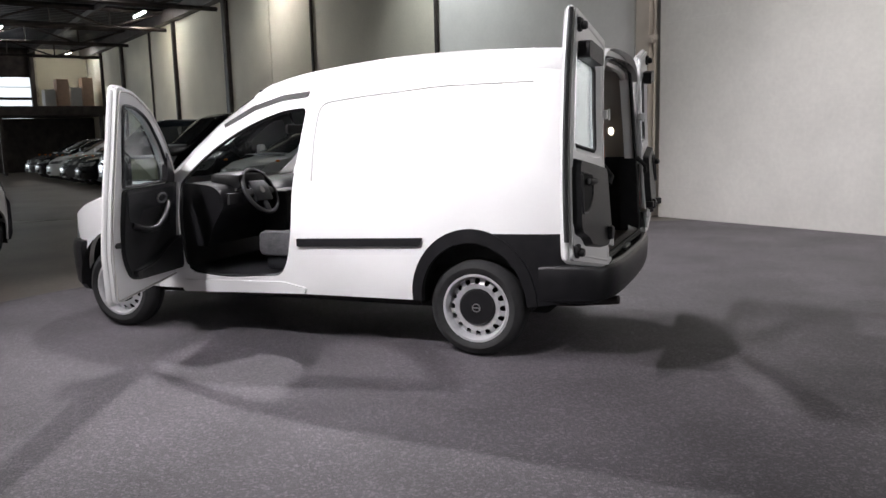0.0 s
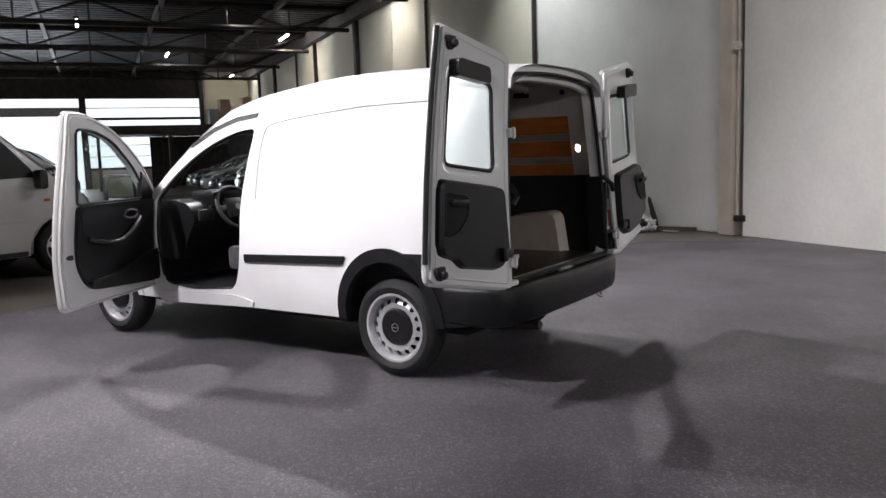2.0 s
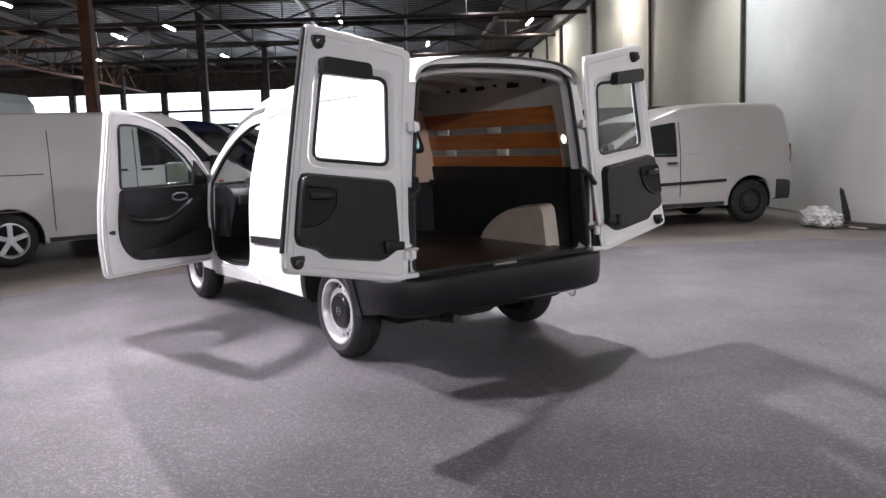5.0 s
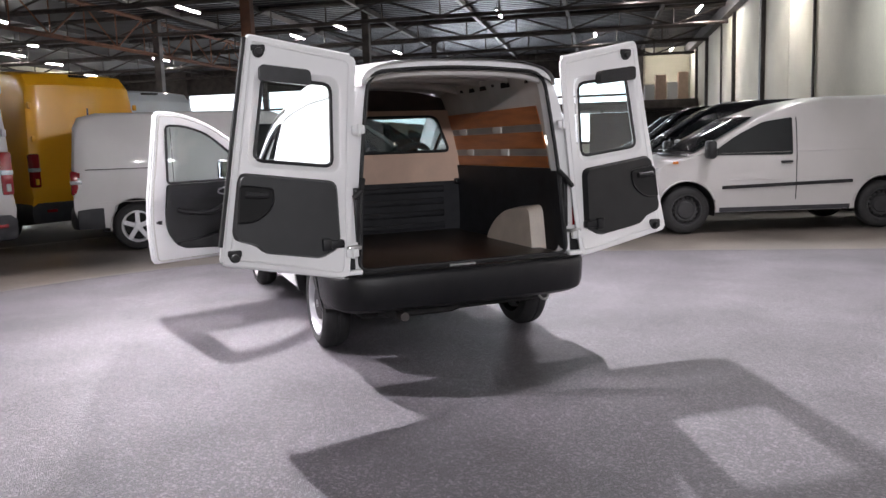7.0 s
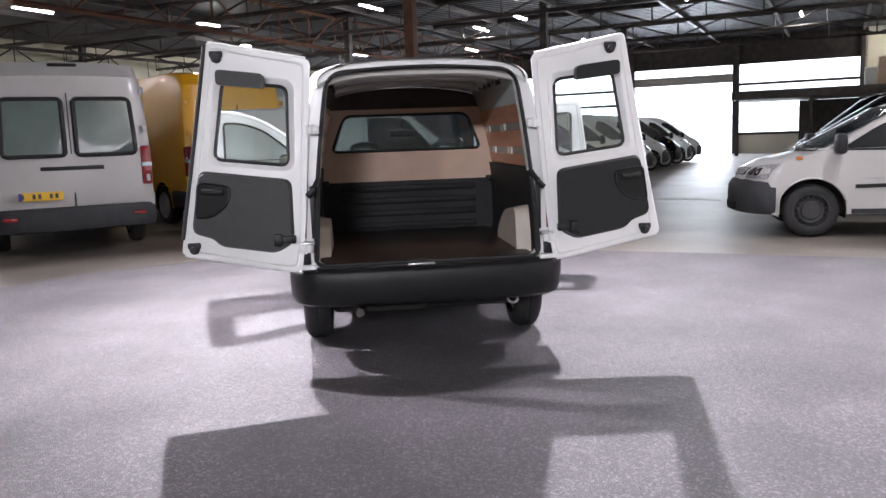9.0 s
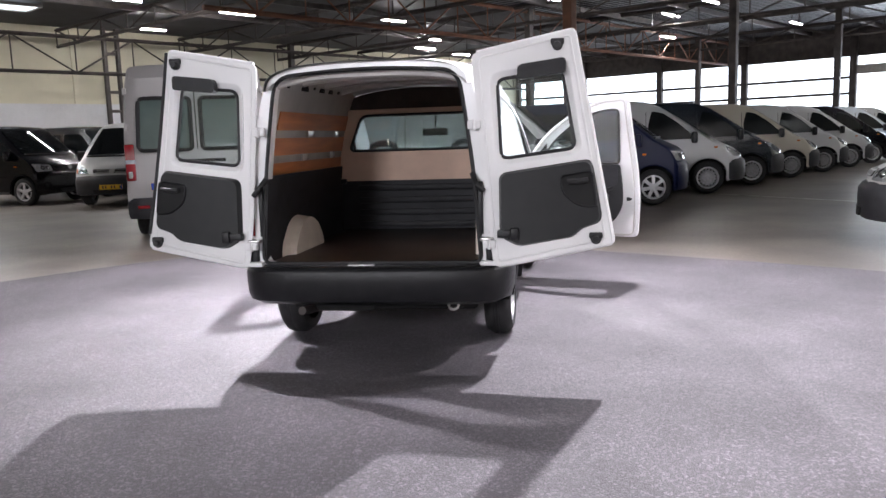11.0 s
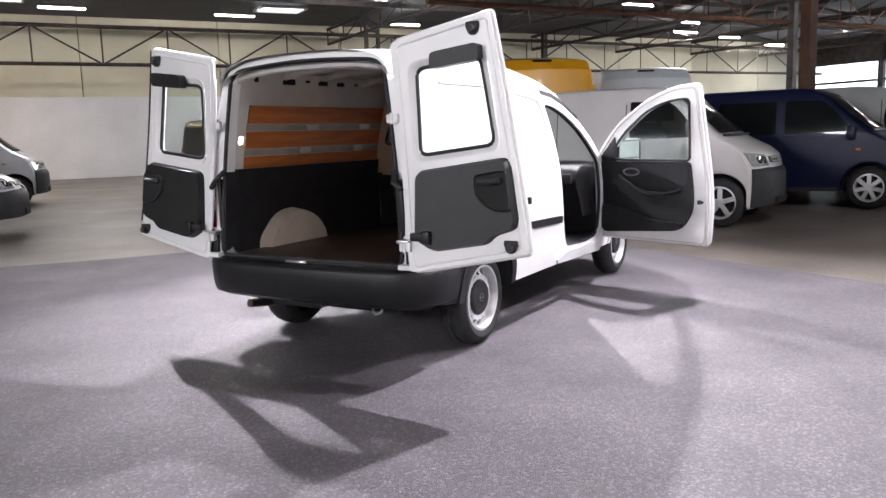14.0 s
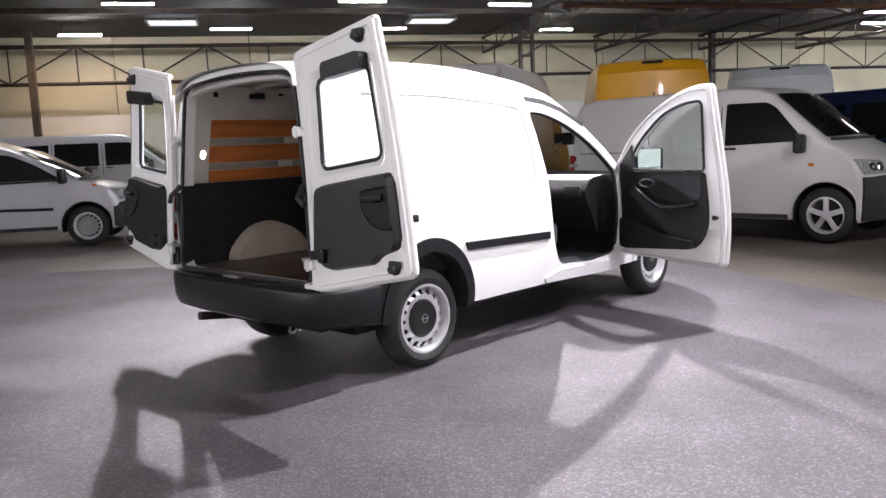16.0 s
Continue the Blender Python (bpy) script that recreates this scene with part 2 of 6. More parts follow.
M_SKYLIGHT = glow("skylight_pane", (0.86, 0.95, 1.0), 1.1)
M_BAG = mat("clear_plastic_bag", (0.6, 0.6, 0.6), 0.2, 0, 0.2, 20, 0.6, 40, coat=0.4)


# ---- mesh tools ----
def finish(name, bm, material, parent=None, label="", smooth=35):
    me = bpy.data.meshes.new(name)
    bmesh.ops.recalc_face_normals(bm, faces=bm.faces[:])
    bm.to_mesh(me)
    bm.free()
    for m in material if isinstance(material, (list, tuple)) else [material]:
        me.materials.append(m)
    if smooth:
        me.polygons.foreach_set("use_smooth", [True] * len(me.polygons))
        me.set_sharp_from_angle(angle=radians(smooth))
    ob = new(name, me)
    if parent:
        ob.parent = parent
    if label:
        ob["label"] = label
    return ob


def part(name, bm, material, parent, label="", smooth=35):
    return finish(name, bm, material, parent, label, smooth)


def thing(name, label, category, m=None, group="", kind=""):
    ob = new(name)
    ob.empty_display_size = 0.2
    if m is not None:
        ob.matrix_world = m
    return tagged(ob, label, category, group, kind)


def box(bm, c, s, bevel=0.0, m=None, seg=2):
    made = bmesh.ops.create_cube(bm, size=1)["verts"]
    bmesh.ops.scale(bm, vec=s, verts=made)
    if bevel:
        edges = list({e for v in made for e in v.link_edges})
        made = list({v for f in bmesh.ops.bevel(bm, geom=edges, offset=bevel, segments=seg, affect="EDGES", profile=0.5)["faces"] for v in f.verts} | {v for v in made if v.is_valid})
    t = Matrix.Translation(c) if m is None else m @ Matrix.Translation(c)
    bmesh.ops.transform(bm, matrix=t, verts=[v for v in made if v.is_valid])
    return bm


def boxes(*items, bevel=0.0):
    bm = bmesh.new()
    for c, s in items:
        box(bm, c, s, bevel)
    return bm


def tube(bm, pts, r, sides=8, closed=False):
    """A round bar along points."""
    pts = [Vector(p) for p in pts]
    rings = []
    n = len(pts)
    for i, p in enumerate(pts):
        a = pts[(i - 1) % n] if closed or i > 0 else p
        b = pts[(i + 1) % n] if closed or i < n - 1 else p
        d = (b - a).normalized()
        up = Vector((0, 0, 1)) if abs(d.z) < 0.9 else Vector((1, 0, 0))
        s = d.cross(up).normalized()
        q = s.cross(d)
        rings.append([bm.verts.new(p + r * (math.cos(k * 2 * math.pi / sides) * s + math.sin(k * 2 * math.pi / sides) * q)) for k in range(sides)])
    for i in range(n if closed else n - 1):
        A, B = rings[i], rings[(i + 1) % n]
        for k in range(sides):
            bm.faces.new((A[k], A[(k + 1) % sides], B[(k + 1) % sides], B[k]))
    if not closed:
        bm.faces.new(rings[0])
        bm.faces.new(rings[-1])
    return bm


def lathe(bm, prof, axis="Y", n=32, at=(0, 0, 0)):
    """Turn (radius, along) points about an axis."""
    rings = []
    for r, h in prof:
        ring = []
        for k in range(n):
            c, s = r * math.cos(2 * math.pi * k / n), r * math.sin(2 * math.pi * k / n)
            p = (c, h, s) if axis == "Y" else (c, s, h) if axis == "Z" else (h, c, s)
            ring.append(bm.verts.new(Vector(p) + Vector(at)))
        rings.append(ring)
    for A, B in zip(rings, rings[1:]):
        for k in range(n):
            bm.faces.new((A[k], A[(k + 1) % n], B[(k + 1) % n], B[k]))
    return bm


def rounded(points, steps=5):
    """Corner points (u, v[, radius]) to an outline with round corners."""
    out = []
    n = len(points)
    for i, p in enumerate(points):
        if len(p) < 3 or p[2] <= 0:
            out.append((p[0], p[1]))
            continue
        c = Vector(p[:2])
        a, b = Vector(points[i - 1][:2]) - c, Vector(points[(i + 1) % n][:2]) - c
        r = min(p[2], a.length * 0.48, b.length * 0.48)
        a, b = c + a.normalized() * r, c + b.normalized() * r
        for k in range(steps + 1):
            t = k / steps
            q = (1 - t) ** 2 * a + 2 * t * (1 - t) * c + t * t * b
            out.append((q.x, q.y))
    return out


def dense(loop, step):
    out = []
    for i, p in enumerate(loop):
        q = loop[(i + 1) % len(loop)]
        k = max(1, int(math.ceil(math.hypot(q[0] - p[0], q[1] - p[1]) / step)))
        out += [(p[0] + (q[0] - p[0]) * j / k, p[1] + (q[1] - p[1]) * j / k) for j in range(k)]
    return out


def inside(loop, x, y):
    hit = False
    for i in range(len(loop)):
        (x0, y0), (x1, y1) = loop[i - 1], loop[i]
        if (y0 > y) != (y1 > y) and x < (x1 - x0) * (y - y0) / (y1 - y0) + x0:
            hit = not hit
    return hit


def sheet(outline, holes, place, thick, grid=0.0, step=0.06, bm=None):
    """A solid panel: an outline with holes, put into space by place(u, v, depth)."""
    from mathutils.geometry import delaunay_2d_cdt
    loops = [dense(l, step) for l in (outline, *holes)]
    co, ed = [], []
    for l in loops:
        b = len(co)
        co += [Vector(p) for p in l]
        ed += [(b + i, b + (i + 1) % len(l)) for i in range(len(l))]
    if grid:
        us, vs = [p[0] for p in loops[0]], [p[1] for p in loops[0]]
        u = min(us) + grid / 2
        while u < max(us):
            v = min(vs) + grid / 2
            while v < max(vs):
                if inside(loops[0], u, v) and not any(inside(h, u, v) for h in loops[1:]):
                    if min(min((p[0] - u) ** 2 + (p[1] - v) ** 2 for p in l) for l in loops) > (grid * 0.4) ** 2:
                        co.append(Vector((u, v)))
                v += grid
            u += grid
    vv, _, ff, _, _, _ = delaunay_2d_cdt(co, ed, [], 0, 1e-5)
    tris = []
    for f in ff:
        cx, cy = sum(vv[i].x for i in f) / len(f), sum(vv[i].y for i in f) / len(f)
        p, q, r = (vv[i] for i in f)
        area = abs((q.x - p.x) * (r.y - p.y) - (q.y - p.y) * (r.x - p.x))
        if area < 2e-3 * max((p - q).length, (q - r).length, (r - p).length):
            continue                                        # a sliver along the edge
        if inside(loops[0], cx, cy) and not any(inside(h, cx, cy) for h in loops[1:]):
            tris.append(f)
    bm = bm or bmesh.new()
    used = sorted({i for f in tris for i in f})
    A = {i: bm.verts.new(place(vv[i].x, vv[i].y, 0.0)) for i in used}
    B = {i: bm.verts.new(place(vv[i].x, vv[i].y, thick)) for i in used} if thick else {}
    count = {}
    for f in tris:
        bm.faces.new([A[i] for i in f])
        if thick:
            bm.faces.new([B[i] for i in reversed(f)])
        for a, b in zip(f, (*f[1:], f[0])):
            count[(min(a, b), max(a, b))] = count.get((min(a, b), max(a, b)), 0) + 1
    if thick:
        for (a, b), c in count.items():
            if c == 1:
                bm.faces.new((A[a], A[b], B[b], B[a]))
    return bm


def lerp(table, x):
    """Read a smooth curve through (x, y) rows."""
    if x <= table[0][0]:
        return table[0][1]
    for i in range(len(table) - 1):
        (x0, y0), (x1, y1) = table[i], table[i + 1]
        if x <= x1:
            t = (x - x0) / (x1 - x0)
            m0 = (y1 - table[i - 1][1]) / (x1 - table[i - 1][0]) if i else (y1 - y0) / (x1 - x0)
            m1 = (table[i + 2][1] - y0) / (table[i + 2][0] - x0) if i + 2 < len(table) else (y1 - y0) / (x1 - x0)
            h = x1 - x0
            return (2 * t ** 3 - 3 * t ** 2 + 1) * y0 + (t ** 3 - 2 * t ** 2 + t) * h * m0 + (3 * t * t - 2 * t ** 3) * y1 + (t ** 3 - t * t) * h * m1
    return table[-1][1]


# ---- the hall ----
WALL_V, END_U, LEFT_V, ROOF_Z, BACK_U = -6.15, 42.0, 30.0, 6.25, -16.0


def hall_part(name, bm, material, parent=None, label="", smooth=0):
    ob = finish(name, bm, material, parent, label, smooth)
    if not parent:
        ob.matrix_world = HALL
    return ob


tagged(hall_part("floor", boxes((((END_U + BACK_U) / 2 + 5, (WALL_V + LEFT_V) / 2, -0.11), (END_U - BACK_U + 24, LEFT_V - WALL_V + 6, 0.2))), M_CONCRETE), "worn grey-brown concrete floor of a hall", "floor", kind="structure")
carpet_outline = rounded([(-9.5, 9.5), (-3.0, 9.2), (1.2, 5.15, 0.6), (3.55, 3.55, 1.0), (4.45, 1.6, 1.2), (4.45, -0.2, 0.8), (2.9, -3.05, 0.6), (0.95, -6.25), (-0.65, -6.88), (-9.5, -1.25)], 8)
carpet = finish("carpet", sheet(carpet_outline, [], lambda u, v, d: (u, v, -d), 0.0, 0, 0.5), M_CARPET, None, "", 0)
carpet.location.z = 0.0
for v_ in carpet.data.vertices:
    v_.co.z = 0.0
tagged(carpet, "charcoal speckled felt carpet laid under the van", "carpet", kind="structure")

# painted bay lines on the concrete
for (xa, ya), (xb, yb) in (((8.0, 3.75), (9.6, 0.35)), ((9.0, -6.4), (11.6, -4.1))):
    d = Vector((xb - xa, yb - ya, 0))
    bm = bmesh.new()
    box(bm, (d.length / 2, 0, 0), (d.length, 0.08, 0.004), 0, pose(xa, ya, -0.006, 0, 0, math.degrees(math.atan2(d.y, d.x))))
    tagged(finish("bay_line", bm, M_LINE, None, "", 0), "worn white painted line on a concrete floor", "floor marking", "bay lines", "structure")

# wall beside the stand: white blockwork, a pilaster, then tall panels with dark joints
wall = thing("wall_south", "tall hall wall of white blockwork and grey concrete panels", "wall", HALL, kind="structure")
part("blockwork", boxes(((-8.1, WALL_V - 0.15, 3.2), (23.9, 0.3, 6.4))), M_BLOCK, wall, "white painted blockwork", 0)
part("pilaster", boxes(((4.10, WALL_V - 0.06, 3.2), (0.26, 0.34, 6.4)), bevel=0.015), M_PILASTER, wall, "beige painted concrete pilaster")
edges_u = [4.35, 9.55, 15.2, 18.0, 21.3, 26.7, 30.0, 34.5, 38.5, 42.0]
for i, (a, b) in enumerate(zip(edges_u, edges_u[1:])):
    part("wall_panel", boxes((((a + b) / 2, WALL_V - 0.15, 3.2), (b - a - 0.05, 0.24, 6.4)), bevel=0.01), M_PANELWHITE if i == 0 else M_PANEL, wall)
part("joint_backing", boxes(((23, WALL_V - 0.33, 3.2), (38, 0.1, 6.4))), M_STEEL, wall)
for u, w in ((9.55, 0.09), (15.2, 0.07), (21.3, 0.30), (26.7, 0.14), (30.0, 0.1), (34.5, 0.25), (38.5, 0.15)):
    part("wall_post", boxes(((u, WALL_V + 0.02, 3.2), (w, 0.16 if w > 0.12 else 0.06, 6.4)), bevel=0.006), M_STEEL, wall, "dark steel post")
# pipe with its bracket and the socket box on the pilaster
pipe = thing("wall_pipe", "cream painted pipe on a wall pilaster with brackets", "pipe", HALL)
bm = bmesh.new()
tube(bm, [(3.93, WALL_V + 0.03, 0.28), (3.93, WALL_V + 0.03, 6.3)], 0.022)
part("pipe", bm, M_PILASTER, pipe)
part("bracket", boxes(((3.93, WALL_V + 0.06, 2.66), (0.12, 0.10, 0.08)), ((3.92, WALL_V + 0.10, 2.62), (0.07, 0.10, 0.06)), bevel=0.01), M_PILASTER, pipe)
part("socket", boxes(((3.86, WALL_V + 0.05, 0.25), (0.14, 0.1, 0.09)), bevel=0.01), M_TRIM, pipe, "dark socket box")

# end wall with tall windows and posts
endw = thing("wall_east", "far end wall with tall bright windows between dark posts", "wall", HALL, kind="structure")
for v0, v1 in ((-3.5, 2.6), (8.3, 29.9)):
    part("plinth", boxes(((END_U + 0.1, (v0 + v1) / 2, 0.5), (0.2, v1 - v0, 1.0))), M_PANEL, endw, "", 0)
part("wall_top", boxes(((END_U + 0.1, 13.2, 5.6), (0.2, 33.5, 1.6))), M_STEEL, endw, "", 0)
part("wall_corner", boxes(((END_U + 0.1, -4.95, 3.2), (0.2, 2.7, 6.4))), M_PANEL, endw, "", 0)
posts_v = [-3.55, 2.6, 8.3, 14.0, 19.2, 24.6, 29.9]
for v in posts_v:
    part("window_post", boxes(((END_U - 0.1, v, 3.1), (0.3, 0.34, 6.2)), bevel=0.02), M_STEEL, endw)
part("lintel", boxes(((END_U - 0.06, 5.45, 4.1), (0.2, 5.4, 0.46)), bevel=0.01), M_GREYBAND, endw, "grey lintel over a loading door")
for z in (1.05, 2.9, 3.72, 4.86):
    for v0, v1 in ((-3.5, 2.6), (8.3, 29.9)) if z < 4 else ((-3.5, 29.9),):
        part("window_rail", boxes(((END_U, (v0 + v1) / 2, z), (0.16, v1 - v0, 0.14))), M_STEEL, endw, "", 0)
for z in (1.7, 2.3, 4.3):
    for v0, v1 in ((-3.5, 2.6), (8.3, 29.9)) if z < 4.5 else ((-3.5, 29.9),):
        part("glazing_bar", boxes(((END_U + 0.02, (v0 + v1) / 2, z), (0.06, v1 - v0, 0.035))), M_STEEL, endw, "", 0)
for a, b in zip(posts_v, posts_v[1:]):
    low = 0.0 if a == 2.6 else 1.0
    part("pane", boxes(((END_U + 0.08, (a + b) / 2, (4.9 + low) / 2), (0.03, b - a, 4.9 - low))), M_DAY, endw, "bright daylit opening" if low == 0 else "bright daylit pane", 0)

# mezzanine in the far corner
mez = thing("mezzanine", "dark steel mezzanine with stored goods in the far corner", "mezzanine", HALL, kind="structure")
part("deck", boxes(((39.2, -1.9, 2.92), (4.6, 8.3, 0.42)), bevel=0.02), M_STEEL, mez)
for u, v in ((37.1, 2.0), (37.1, -1.3), (37.1, -5.6), (41.2, -1.3)):
    part("post", boxes(((u, v, 1.35), (0.16, 0.16, 2.71))), M_STEEL, mez, "", 0)
# dark sheet that closes off the space under the deck
part("under_sheet", boxes(((41.5, -3.4, 1.35), (0.1, 5.6, 2.7))), M_STEEL, mez, "dark sheet closing off the space under the deck", 0)
part("back_wall", boxes(((41.8, -4.85, 4.55), (0.1, 2.5, 2.8))), M_CREAM, mez, "", 0)
for k, (v, h, w) in enumerate(((-3.8, 0.9, 0.5), (-4.4, 1.4, 0.55), (-5.0, 1.0, 0.5), (-5.55, 1.5, 0.5))):
    tagged(hall_part("crate", boxes(((39.6, v, 3.13 + h / 2), (0.8, w, h)), bevel=0.02), M_BEIGE if k % 2 else M_PANELWHITE), "stacked storage crate on the mezzanine", "crate", "mezzanine goods")

# far side wall: cream cladding
leftw = thing("wall_north", "cream clad far side wall of the hall", "wall", HALL, kind="structure")
for k in range(11):
    u = BACK_U + 2.7 + k * 5.4
    part("wall_panel", boxes(((u, LEFT_V + 0.1, 3.2), (5.36, 0.2, 6.4))), M_CREAM, leftw, "", 0)
part("backing", boxes(((13.0, LEFT_V + 0.26, 3.2), (60, 0.1, 6.6))), M_STEEL, leftw, "", 0)
part("lower_band", boxes(((13.0, LEFT_V - 0.02, 1.6), (58, 0.05, 3.2))), M_LOWERWALL, leftw, "", 0)
backw = tagged(hall_part("wall_west", boxes(((-16.1, 12, 3.2), (0.2, 38, 6.4))), M_CREAM), "cream wall closing the hall", "wall", kind="structure")

# roof: corrugated deck over the right bays, dark boards over the rest
bm = bmesh.new()
prev = None
k, u = 0, BACK_U
while u <= END_U:
    for du, z in ((0, 0.0), (0.16, 0.0), (0.2, 0.09), (0.36, 0.09)):
        a = bm.verts.new((u + du, WALL_V - 0.2, ROOF_Z + z))
        b = bm.verts.new((u + du, 16.0, ROOF_Z + z))
        if prev:
            bm.faces.new((prev[0], a, b, prev[1]))
        prev = (a, b)
    u += 0.4
tagged(hall_part("ceiling", bm, M_DECK), "galvanised corrugated roof deck", "ceiling", kind="structure")
tagged(hall_part("ceiling_board", boxes(((13, 23.1, ROOF_Z + 0.1), (58.4, 14.2, 0.1))), M_DARKDECK), "dark boarded roof", "ceiling", kind="structure")


def truss(name, a, b, z0, z1, bays, material, label):
    """A lattice girder with chords, posts and diagonals."""
    ob = thing(name, label, "roof truss", HALL, "roof trusses", "structure")
    a, b = Vector((*a, 0)), Vector((*b, 0))
    bm = bmesh.new()
    for z, r in ((z0, 0.07), (z1, 0.08)):
        tube(bm, [a + Vector((0, 0, z)), b + Vector((0, 0, z))], r, 4)
    part("chord", bm, material, ob, "", 0)
    bm = bmesh.new()
    for i in range(bays):
        p, q = a.lerp(b, i / bays), a.lerp(b, (i + 1) / bays)
        s = (z0, z1) if i % 2 else (z1, z0)
        tube(bm, [p + Vector((0, 0, s[0])), q + Vector((0, 0, s[1]))], 0.035, 4)
        tube(bm, [q + Vector((0, 0, z0)), q + Vector((0, 0, z1))], 0.03, 4)
    part("lattice", bm, material, ob, "", 0)
    return ob


for k, u in enumerate((10.5, 16.0, 21.5, 27.0, 32.5, 38.0)):
    truss("roof_truss", (u, WALL_V + 0.2), (u, LEFT_V), 5.5, 6.15, 18, M_STEEL, "dark steel lattice roof truss")
tagged(hall_part("eaves_beam", boxes(((18.2, WALL_V + 0.16, 5.98), (47.6, 0.3, 0.44)), bevel=0.01), M_STEEL), "dark steel eaves beam along a wall", "beam", "", "structure")
truss("eaves_truss", (BACK_U, 28.6), (END_U, 28.6), 4.35, 5.75, 24, M_STEEL, "brown steel lattice girder along a wall")
truss("valley_truss", (8.0, 15.0), (END_U, 15.0), 4.9, 6.1, 20, M_RUST, "red-brown steel lattice girder")
for v in (-3.5, 0.0, 3.5, 7.0, 10.5, 13.5, 19.0, 23.0):
    tagged(hall_part("purlin", boxes(((16, v, 6.12), (52, 0.12, 0.18))), M_STEEL), "dark steel roof purlin", "purlin", "purlins", "structure")
for u, v in ((13.5, 7.3), (23.5, 7.2), (33.5, 6.7), (22.5, 15.0), (38, 15.0), (21.5, 28.9), (-7.8, 27.8), (-9.2, 26.0)):
    tagged(hall_part("column", boxes(((u, v, 3.1), (0.26, 0.26, 6.2)), bevel=0.02), M_RUST if 10 < u < 20 else M_STEEL), "painted steel hall column", "column", "columns", "structure")

# a column of two posts and battens against the far side wall
lat = thing("lattice_column", "dark steel lattice column of two posts with battens", "column", HALL @ pose(12.1, 28.7, 0), "columns", "structure")
for u in (-0.28, 0.28):
    part("post", boxes(((u, 0, 3.1), (0.14, 0.2, 6.2)), bevel=0.01), M_STEEL, lat)
for k in range(8):
    part("batten", boxes(((0, 0, 0.5 + 0.78 * k), (0.46, 0.08, 0.12)), bevel=0.006), M_STEEL, lat)

# tube lamps under the roof
for k, (u, v) in enumerate(((5.3, 25.5), (8.5, 20.5), (12.4, 26.0), (13.0, 20.8), (18.7, 18.8), (24.3, 22.0), (27.0, 24.8), (31.0, 25.8), (31.8, 20.3), (27.0, 11.2), (34.0, 14.8), (-3.4, 20.5), (-5.8, 26.6), (-0.5, 25.4), (3.5, 20.0), (19.4, 12.0), (25.0, 8.7), (32.0, -1.0), (26.2, -4.8), (17.3, -5.0), (24.3, 2.4), (37.0, 28.0), (40.0, -5.0), (34.5, 8.8))):
    lamp = thing("tube_lamp", "lit white tube lamp hanging under the roof", "lamp", HALL @ pose(u, v, 5.9), "tube lamps")
    part("housing", boxes(((0, 0, 0.05), (1.5, 0.16, 0.06)), bevel=0.01), M_TRIM, lamp)
    bm = bmesh.new()
    tube(bm, [(-0.72, 0, 0), (0.72, 0, 0)], 0.035, 8)
    part("tube", bm, M_TUBE, lamp, "glowing white tube")
    for x in (-0.6, 0.6):
        part("hanger", boxes(((x, 0, 0.2), (0.02, 0.02, 0.3))), M_STEEL, lamp, "", 0)
for u, v in ((6.9, 25.0), (-2.5, 25.2)):
    sl = thing("skylight", "bright skylight dome in the dark roof", "skylight", HALL @ pose(u, v, 6.12), "skylights", "structure")
    part("pane", boxes(((0, 0, 0), (1.6, 1.2, 0.04))), M_SKYLIGHT, sl, "", 0)
    part("frame", boxes(((0, 0.64, 0), (1.7, 0.08, 0.1)), ((0, -0.64, 0), (1.7, 0.08, 0.1)), ((0.84, 0, 0), (0.08, 1.2, 0.1)), ((-0.84, 0, 0), (0.08, 1.2, 0.1))), M_GREYBAND, sl, "", 0)


